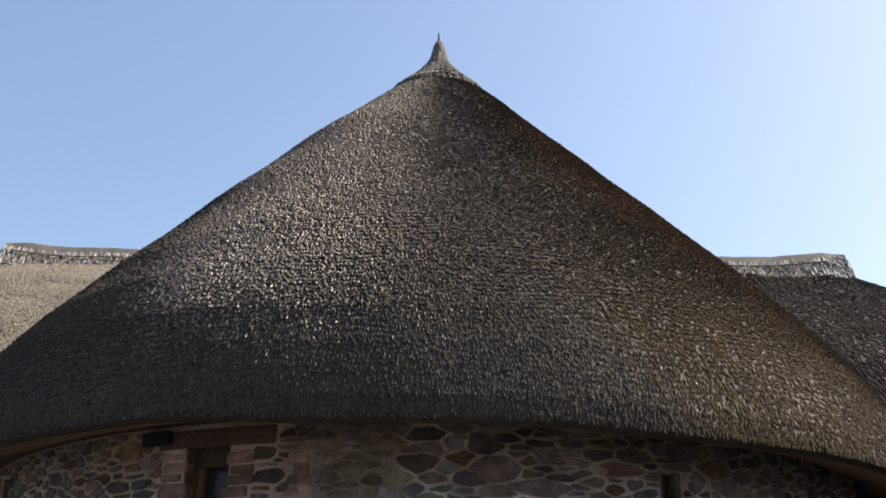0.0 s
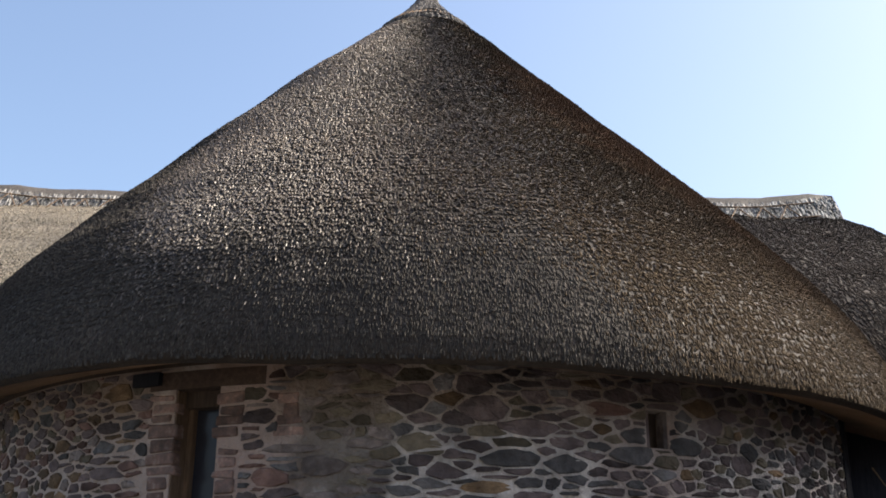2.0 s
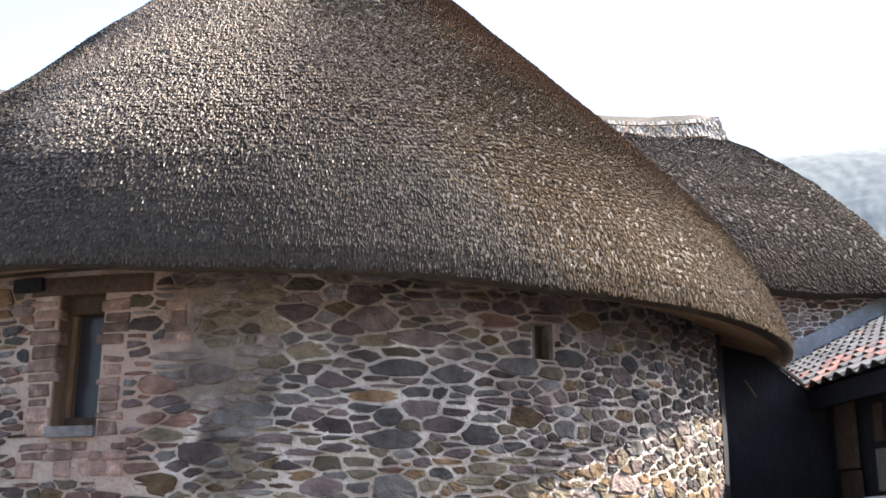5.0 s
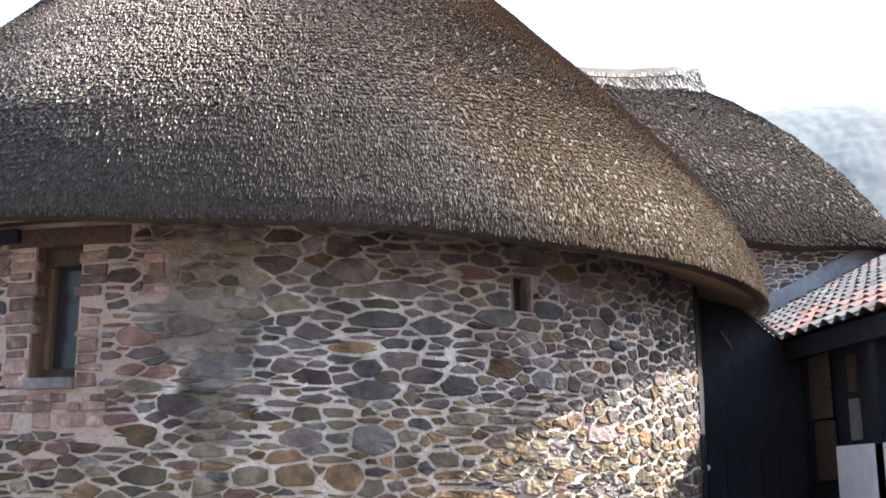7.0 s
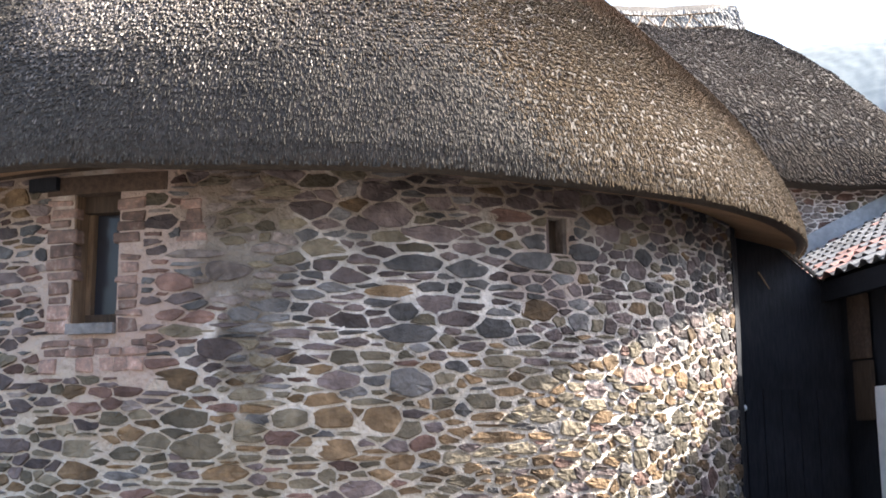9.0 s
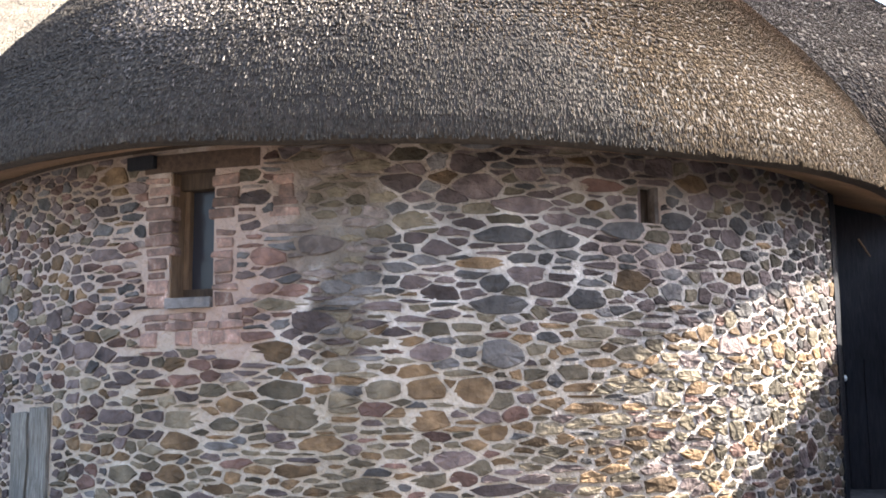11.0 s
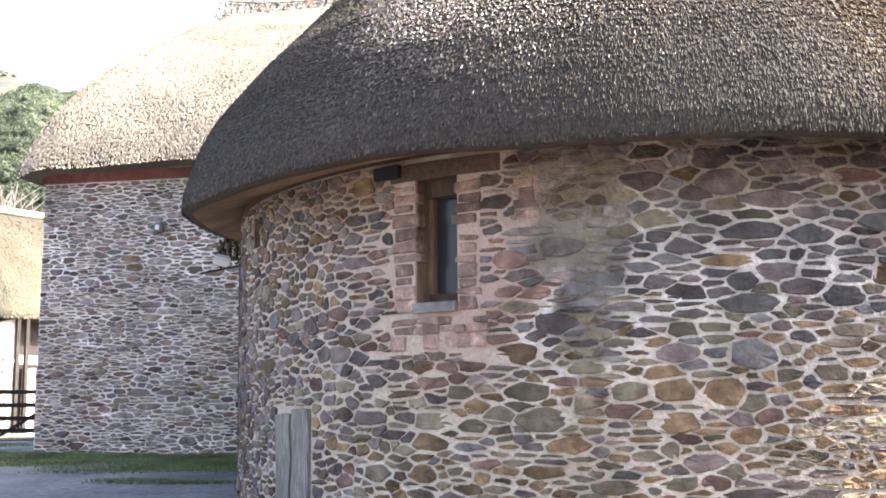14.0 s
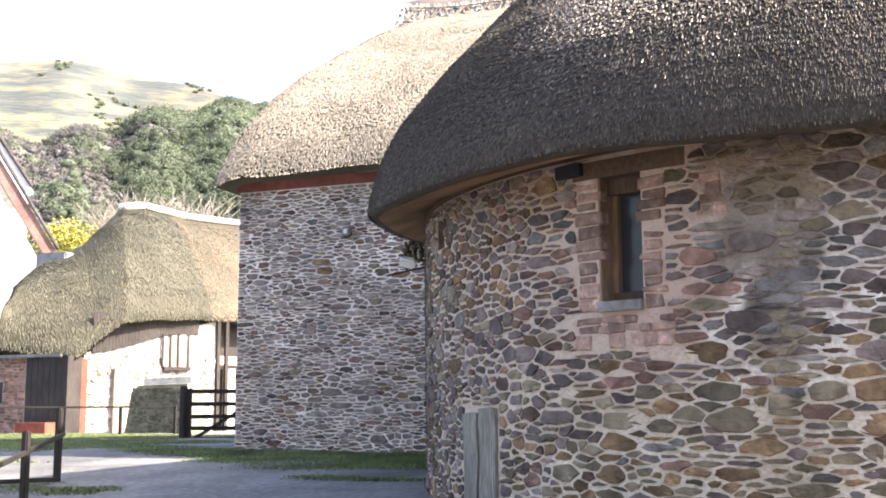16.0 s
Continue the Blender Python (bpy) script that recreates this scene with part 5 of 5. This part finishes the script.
standing("bay_rail", along(1.05, -0.2), along(1.7, -0.2), 1.3, 1.55, 1.55, 0.05, WHITEWASH, shed)
# boarded lean-to end
brick_wall = standing("brick_wall", (-22.6, 23.6), (-20.6, 23.25), -1.1, 1.42, 1.42, 0.3, RED_BRICK, shed, "brick wall in shade")
OLD_BRICK = [surface("old_red_brick", [(0.3, (0.16, 0.085, 0.06)), (0.7, (0.3, 0.17, 0.125))], 10, 0.9, 0.6, 40, rand="island", rand_amount=0.5)]
lay(brick_wall, coursed(0.0, 2.0, -0.75, 1.4, 0.07, 0.09, lambda u: 3.0, 0.008, rng, holes=[(0.5, 1.15, 0.15, 0.8)], split=0.0), on_brick, lambda u, z, r: 0, lambda u, z: u, 0.015, rng, single=0, mats=OLD_BRICK, label="old red bricks")
part("gutter", beam_bm((-22.9, 22.9, zz(1.4)), (-19.4, 23.15, zz(1.4)), 0.07, 0.08, 0.02), SLATE_GREY, shed, "grey gutter")
standing("end_board", (-19.32, 23.3), (-19.44, 24.08), -1.1, 1.4, 1.4, 0.05, DARK_BOARD, shed)
part("chimney", box_bm(-22.9, -21.8, 26.0, 26.6, zz(3.4), zz(4.6), 0.04), SLATE_GREY, shed, "low grey slab-topped chimney")
small = standing("small_window", (-22.1, 23.48), (-21.5, 23.38), 0.2, 0.75, 0.75, 0.2, DARK_BOARD, shed, "small dark window")
for k in range(7):
    p, r = Vector((-20.6, 23.25)).lerp(Vector((-19.3, 23.3)), k / 7), Vector((-20.6, 23.25)).lerp(Vector((-19.3, 23.3)), (k + 0.93) / 7)
    standing("door_board", p, r, -0.75, 1.4, 1.4, 0.05, DARK_BOARD, shed)
standing("trough", (-20.3, 22.6), (-19.4, 22.65), -0.8, -0.3, -0.3, 0.4, RED_PAINT, shed, "low red-painted trough")

# low stone outhouse with a mossy front
out = thing("stone_lean_to", (-17.6, 24.9, zz(-0.8)), "low grey mossy stone lean-to against the whitewashed wall", "outhouse")
MOSSY = surface("mossy_stone", [(0.3, (0.09, 0.085, 0.055)), (0.7, (0.2, 0.185, 0.13))], 7, 0.95, 0.8, 18)
V = [(-18.05, 23.96), (-16.2, 24.1)]
d = Vector((V[1][0] - V[0][0], V[1][1] - V[0][1]))
nrm = Vector((-d.y, d.x)).normalized() * 0.9
bm = bmesh.new()
prof2 = [(-0.02, -1.2), (0.12, 0.45), (0.22, 0.62), (0.99, 0.66), (1.0, -1.2)]
lo = [bm.verts.new((V[0][0] + d.x * k, V[0][1] + d.y * k, zz(z))) for k, z in prof2]
hi = [bm.verts.new((V[0][0] + d.x * k + nrm.x, V[0][1] + d.y * k + nrm.y, zz(z + 0.1))) for k, z in prof2]
bm.faces.new(lo)
bm.faces.new(hi[::-1])
for i in range(5):
    bm.faces.new((lo[i], hi[i], hi[(i + 1) % 5], lo[(i + 1) % 5]))
bmesh.ops.recalc_face_normals(bm, faces=bm.faces)
part("body", bm, MOSSY, out)


def on_lean_to(u, z, off):
    u, off = np.asarray(u, dtype=float), np.asarray(off, dtype=float) + 0 * np.asarray(u, dtype=float)
    return np.stack([-18.05 + 0.9972 * u + 0.0755 * off, 23.96 + 0.0755 * u - 0.9972 * off, zz(np.asarray(z)) + 0 * u], -1)


DAMP = [surface("damp_mossy_stone", [(0.3, (0.06, 0.056, 0.04)), (0.7, (0.15, 0.14, 0.1))], 9, 0.95, 0.8, 18, rand="island", rand_amount=0.4)]
lay(out, rubble(0.24, 1.83, -0.8, 0.58, lambda u, z: (0.06, 1.7), 0.012, rng, tries=2500), on_lean_to, lambda u, z, r: 0, lambda u, z: u, 0.02, rng, single=0, mats=DAMP, label="damp mossy stones")
part("coping", beam_bm((-17.6, 24.2, zz(0.66)), (-16.2, 24.3, zz(0.7)), 0.1, 0.3, 0.02), WHITEWASH, out, "pale coping")

# ---- white house beyond the shed ----
cottage = thing("white_house", (-29.0, 29.0, zz(-0.6)), "white-rendered house with dark slate verge and brown bargeboards", "house")
standing("gable_wall", (-30.4, 26.4), (-26.3, 30.1), -1.0, 14.2, 5.0, 0.4, WHITEWASH, cottage, "bright white rendered gable")
SLATE = surface("dark_slate", [(0.3, (0.06, 0.05, 0.055)), (0.7, (0.13, 0.11, 0.115))], 10, 0.7)
BARGE = surface("brown_bargeboard", [(0.3, (0.12, 0.065, 0.055)), (0.7, (0.22, 0.13, 0.11))], 8, 0.7)
part("bargeboard", beam_bm((-31.2, 25.6, zz(16.5)), (-25.95, 30.35, zz(5.1)), 0.1, 0.42, 0.02), BARGE, cottage, "brown bargeboard")
part("verge", beam_bm((-31.2, 25.7, zz(17.0)), (-25.9, 30.5, zz(5.5)), 0.5, 0.08, 0.02), SLATE, cottage)
part("upper_bargeboard", beam_bm((-31.6, 28.0, zz(14.85)), (-28.0, 31.3, zz(7.65)), 0.1, 0.42, 0.02), WHITE_PAINT, cottage)
part("upper_verge", beam_bm((-31.6, 28.1, zz(15.25)), (-27.95, 31.4, zz(8.0)), 0.5, 0.08, 0.02), SLATE, cottage)
standing("rear_wall", (-31.9, 28.1), (-28.2, 31.5), -1.0, 14.5, 7.5, 0.4, WHITEWASH, cottage)


# ---- hills and woods ----
def hill(name, az0, az1, d0, d1, crest, label, mat, bumps, na=90, nd=36, canopy=0.0):
    """A hillside seen from the yard: bearings from az0 to az1 (degrees), rising between the distances d0 and d1 to crest(bearing) degrees."""
    az = np.radians(np.linspace(az0, az1, na))
    t = np.linspace(0, 1.25, nd)
    V = []
    for k in t:
        d = d0 + (d1 - d0) * k
        top = d1 * np.tan(np.radians(crest(np.degrees(az))))
        rise = np.where(k <= 1, smooth01(0, 1, k) * 0.55 + 0.45 * k, 1 - 0.5 * (k - 1))
        z = top * rise
        z = z + bumps * np.array([noise.fractal(Vector((a * 9, d / 70, 3)), 1, 2, 4) for a in az]) * min(1, 3 * k)
        if canopy:
            z = z + canopy * np.array([1 - 1.6 * abs(noise.noise(Vector((a * d / 7.5, d / 7.5, 5)))) + 0.5 * noise.noise(Vector((a * d / 2.6, d / 2.6, 9))) for a in az])
        V.append(np.stack([d * np.sin(az), d * np.cos(az), zz(z - 1.0)], -1))
    V = np.concatenate(V)
    Q = [(j * na + i, j * na + i + 1, (j + 1) * na + i + 1, (j + 1) * na + i) for j in range(nd - 1) for i in range(na - 1)]
    ob = part(name, quads_mesh(name, V, Q, mat, smooth=True), None, None, label, "structure")
    tagged(ob, category="hill")
    grid = V.reshape(nd, na, 3)

    def place(a, k):
        """A point of the hill by its two shares."""
        i, j = min(int(a * (na - 1)), na - 2), min(int(k / 1.25 * (nd - 1)), nd - 2)
        fa, fk = a * (na - 1) - i, k / 1.25 * (nd - 1) - j
        return (grid[j, i] * (1 - fa) + grid[j, i + 1] * fa) * (1 - fk) + (grid[j + 1, i] * (1 - fa) + grid[j + 1, i + 1] * fa) * fk
    return place


HEATH = surface("heath_and_bracken", [(0.4, (0.04, 0.047, 0.044)), (0.48, (0.057, 0.061, 0.054)), (0.54, (0.095, 0.088, 0.06)), (0.62, (0.14, 0.126, 0.078))], 0.026, 1.0, 0.6, 0.12, (1, 1, 4), blotch=0.006, blotch_amount=0.3, bump_dist=3.0)
WOOD_FLOOR = surface("wood_floor", [(0.3, (0.06, 0.068, 0.056)), (0.7, (0.1, 0.106, 0.086))], 0.1, 1.0, 0.3, 0.5, blotch=0.03)
LEAF = translucent(surface("woodland_leaves", [(0.3, (0.07, 0.086, 0.056)), (0.7, (0.118, 0.14, 0.09))], 0.7, 0.95, 0.6, 2.5, rand="island", rand_amount=0.25, blotch=0.05, blotch_amount=0.4, bump_dist=0.4), 0.35)
# Blue-grey of the distance haze is mixed into this leaf colour.
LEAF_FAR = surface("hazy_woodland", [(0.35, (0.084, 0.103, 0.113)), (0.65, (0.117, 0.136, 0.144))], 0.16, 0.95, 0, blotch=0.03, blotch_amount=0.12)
THICKET = surface("leafless_thicket", [(0.3, (0.06, 0.056, 0.053)), (0.7, (0.1, 0.093, 0.087))], 0.5, 0.95, 0, rand="island", rand_amount=0.3, blotch=0.05, blotch_amount=0.3)
YELLOW_LEAF = surface("yellow_leaves", [(0.3, (0.17, 0.155, 0.022)), (0.7, (0.3, 0.275, 0.055))], 3, 0.9, 0.4, 6, rand="island", rand_amount=0.3)
BARE = surface("bare_twigs", [(0.3, (0.16, 0.14, 0.12)), (0.7, (0.28, 0.25, 0.22))], 5, 0.9, 0)

heath = hill("heath_hill", -80, -12, 420, 800, lambda a: 16.95 - 0.0165 * (a + 41) ** 2 + 0.25 * np.sin(a * 0.9), "brown heath and bracken hill above the farm", HEATH, 6)
wood = hill("wooded_hill", -52, -10, 190, 380, lambda a: 13.3 + 2.2 / (1 + np.exp(-(a + 36.5) / 1.4)) + 0.3 * np.sin(a * 1.7), "steep hillside covered with oak woods", WOOD_FLOOR, 5)
hill("hazy_hill", 14, 46, 260, 480, lambda a: 18.85 - 0.07 * np.maximum(a - 25, 0) + 0.12 * np.sin(a * 0.7), "wooded hillside beyond the barn, distance haze tinted into its blue colour", LEAF_FAR, 1.2, 260, 110, 0.55)

bm = bmesh.new()
bmesh.ops.create_icosphere(bm, subdivisions=1, radius=1.0)
BALL_V = np.array([v.co[:] for v in bm.verts])
BALL_F = np.array([[v.index for v in f.verts] for f in bm.faces])
bm.free()


def clumps(centres, radii, rng, flat=0.8):
    """Uneven leafy clumps, many in one mesh."""
    n = len(centres)
    rough = 1 + 0.3 * rng.normal(0, 1, (n, len(BALL_V))).clip(-1.6, 1.6)
    turn = rng.uniform(0, 6.28, n)
    c, s = np.cos(turn), np.sin(turn)
    B = BALL_V[None] * rough[:, :, None] * radii[:, None, None]
    X = B[:, :, 0] * c[:, None] - B[:, :, 1] * s[:, None]
    Y = B[:, :, 0] * s[:, None] + B[:, :, 1] * c[:, None]
    V = np.stack([X, Y, B[:, :, 2] * flat], -1) + centres[:, None]
    F = (np.arange(n) * len(BALL_V))[:, None, None] + BALL_F[None]
    return V.reshape(-1, 3), F.reshape(-1, 3)


def tris_mesh(name, verts, tris, mat):
    me = bpy.data.meshes.new(name)
    n = len(tris)
    me.vertices.add(len(verts))
    me.vertices.foreach_set("co", np.asarray(verts, dtype=np.float32).ravel())
    me.loops.add(3 * n)
    me.loops.foreach_set("vertex_index", np.asarray(tris, dtype=np.int32).ravel())
    me.polygons.add(n)
    me.polygons.foreach_set("loop_start", np.arange(0, 3 * n, 3, dtype=np.int32))
    me.polygons.foreach_set("loop_total", np.full(n, 3, dtype=np.int32))
    me.materials.append(mat)
    me.polygons.foreach_set("use_smooth", [True] * n)
    me.update(calc_edges=True)
    return me


def crowns(centres, radii, per, leaf, rng, flat=0.75):
    """Leafy crowns: sprays of leaves over uneven domes, many in one mesh."""
    n = len(centres)
    way = rng.normal(0, 1, (n, per, 3))
    way[:, :, 2] = np.abs(way[:, :, 2]) - 0.25
    way /= np.linalg.norm(way, axis=2)[:, :, None]
    lump = 1 + 0.22 * np.sin(5 * way[:, :, 0] + centres[:, None, 0]) * np.cos(4 * way[:, :, 1] + centres[:, None, 1])
    at = centres[:, None] + way * (radii[:, None] * lump * rng.uniform(0.72, 1.05, (n, per)))[:, :, None] * np.array((1, 1, flat))
    face = way + rng.normal(0, 0.5, way.shape)
    face /= np.linalg.norm(face, axis=2)[:, :, None]
    a = np.cross(face, rng.normal(0, 1, way.shape))
    a /= np.linalg.norm(a, axis=2)[:, :, None]
    b = np.cross(face, a)
    size = (leaf * rng.uniform(0.6, 1.5, (n, per)))[:, :, None]
    V = np.stack([at - a * size, at + a * size * 0.8 + b * size * 0.3, at + b * size * 1.1], 2)
    return V.reshape(-1, 3), np.arange(3 * n * per).reshape(-1, 3)


def woods(name, place, count, a0, a1, k0, k1, size, per, leaf, mat, label, rng, thin=None, flat=0.75):
    C, R = [], []
    for _ in range(count):
        a, k = rng.uniform(a0, a1), rng.uniform(k0, k1)
        if thin is not None and rng.uniform() > thin(a, k):
            continue
        s = size * rng.uniform(0.55, 1.35)
        C.append(place(a, k) + np.array((0, 0, s * 0.15)))
        R.append(s)
    C, R = np.array(C), np.array(R)
    v, f = crowns(C, R, per, leaf, rng, flat)
    core_v, core_f = clumps(C, R * 0.6, rng, flat)
    ob = part(name, tris_mesh(name, np.concatenate([v, core_v]), np.concatenate([f, core_f + len(v)]), mat), None, None, label, "stuff")
    return tagged(ob, category="trees")


def wooded(a, k):
    """How thickly the oaks stand: dense to the east, open thicket at the foot of the west end."""
    edge = 0.31 + 0.03 * k + 0.02 * math.sin(9 * k) + 0.05 * math.sin(23 * k + 40 * a)
    return 0.1 + 0.9 * float(smooth01(edge - 0.03, edge + 0.04, a)) * (1 - 0.5 * float(smooth01(0.55, 0.7, math.sin(31 * a + 7 * k))))


rng = np.random.default_rng(31)
woods("oak_woods", wood, 3600, 0.19, 0.52, 0.02, 1.06, 2.7, 110, 0.36, LEAF, "dense hazy green oak woods on the hillside", rng, wooded)
woods("bare_thicket", wood, 1500, 0.19, 0.42, 0.02, 1.02, 2.2, 110, 0.27, THICKET, "grey-brown leafless thicket on the lower hillside", rng, lambda a, k: 1.02 - wooded(a, k))
woods("heath_bushes", heath, 1100, 0.5, 0.75, 0.1, 0.95, 2.5, 50, 0.7, LEAF, "scattered gorse and thorn bushes on the heath", rng, lambda a, k: float(smooth01(0.1, 0.5, noise.noise(Vector((a * 30, k * 9, 2))))), 0.6)


def bush(name, loc, size, n, mat, label, rng):
    t = thing(name, loc, label, "bush")
    for k in range(3):
        a = 2.1 * k
        part("stem", rod_bm((loc[0], loc[1], loc[2] - 0.2), (loc[0] + 0.3 * size * math.cos(a), loc[1] + 0.3 * size * math.sin(a), loc[2] + size * 0.7), 0.05, 0.02, 6), BARE, t)
    C = np.array(loc) + rng.normal(0, 0.36, (n, 3)) * size * np.array((1, 1, 0.6)) + np.array((0, 0, size * 0.75))
    v, f = crowns(C, rng.uniform(0.12, 0.3, n) * size, 24, 0.055, rng)
    part("leaves", tris_mesh("leaves", v, f, mat), None, t, "small leaf clumps")
    return t


bush("yellow_bush", (-29.3, 34.9, zz(5.2)), 1.7, 170, YELLOW_LEAF, "yellow-leaved bush behind the thatched shed", rng)
bank = part("bank", box_bm(-36, -22, 34.5, 46, zz(-1.5), zz(5.3)), WOOD_FLOOR, None, "earth bank behind the shed", "structure")
tagged(bank, category="bank")


def bare_tree(loc, height, rng, mesh_parts=55):
    t = thing("bare_tree", loc, "grey leafless thicket tree behind the shed", "tree", group="bare trees behind the shed")
    p = Vector(loc)
    part("trunk", rod_bm(p - Vector((0, 0, 0.4)), p + Vector((0, 0, height * 0.45)), 0.12, 0.07, 7), BARE, t)
    bm = bmesh.new()
    for _ in range(mesh_parts):
        a = p + Vector((0, 0, height * rng.uniform(0.15, 0.45)))
        b = a + Vector((rng.normal(0, 0.25), rng.normal(0, 0.25), rng.uniform(0.35, 0.6))) * height
        rod_bm(a, b, 0.035, 0.012, 4, bm)
        for _ in range(4):
            c = a.lerp(b, rng.uniform(0.3, 0.95))
            rod_bm(c, c + Vector((rng.normal(0, 0.12), rng.normal(0, 0.12), rng.uniform(0.1, 0.3))) * height, 0.018, 0.006, 4, bm)
    part("twig_crown", bm, BARE, t)
    return t


for x, y, z, h in ((-28.2, 37.0, 5.2, 3.2), (-27.0, 37.5, 5.2, 3.6), (-26.0, 38.5, 5.2, 3.4), (-29.4, 38.5, 5.2, 3.0), (-25.2, 38.0, 5.2, 2.8)):
    bare_tree((x, y, zz(z)), h, rng)


# ---- grass ----
def grass_patch(name, spots, count, label, rng):
    """Blades over oval patches of (x, y, half width, half depth)."""
    P = []
    for x, y, a, b in spots:
        n = int(count * a * b)
        r, t = np.sqrt(rng.uniform(0, 1, n)) * (1 + 0.1 * rng.normal(0, 1, n)), rng.uniform(0, 6.283, n)
        wob = 1 + 0.25 * np.sin(3 * t + x) + 0.12 * np.sin(7 * t)
        P.append(np.stack([x + a * r * np.cos(t) * wob, y + b * r * np.sin(t) * wob], -1))
    P = np.concatenate(P)
    n = len(P)
    z = zz(ground_z(P[:, 0], P[:, 1])) + 0.0
    turn, h, w = rng.uniform(0, 6.283, n), rng.uniform(0.008, 0.032, n), rng.uniform(0.01, 0.02, n)
    lean = rng.normal(0, 0.04, (n, 2))
    base = np.column_stack([P, z - 0.03])
    side = np.stack([np.cos(turn) * w, np.sin(turn) * w, 0 * w], -1)
    tip = base + np.column_stack([lean, h + 0.03])
    V = np.stack([base - side, base + side, tip], 1).reshape(-1, 3)
    F = np.arange(3 * n).reshape(-1, 3)
    ob = part(name, tris_mesh(name, V, F, BLADE), None, None, label, "stuff")
    return tagged(ob, category="grass")


BLADE = surface("grass_blades", [(0.3, (0.075, 0.1, 0.036)), (0.7, (0.14, 0.165, 0.068))], 3, 0.7, 0, rand="island", rand_amount=0.4)
rng = np.random.default_rng(41)
grass_patch("grass", [(-6.2, 12.75, 2.5, 0.95), (-4.5, 12.7, 1.3, 0.95), (-8.7, 13.5, 1.3, 0.5), (-5.1, 10.65, 0.8, 0.2)], 22000, "strip of short green grass along the barn wall", rng)
grass_patch("grass", [(-17.5, 21.3, 3.4, 2.3), (-15.2, 18.6, 2.6, 2.0), (-12.9, 16.2, 2.2, 1.7), (-11.4, 14.4, 1.6, 1.0), (-20.5, 20.5, 2.5, 2.0), (-18.5, 17.0, 3.0, 2.5), (-14.9, 14.4, 2.2, 1.4)], 5500, "rough green grass before the thatched shed", rng)
grass_patch("grass", [(-8.9, 9.3, 1.2, 0.45), (-11.4, 11.7, 0.9, 0.4), (-7.6, 9.3, 0.5, 0.3)], 9000, "rough grass by the short fence", rng)
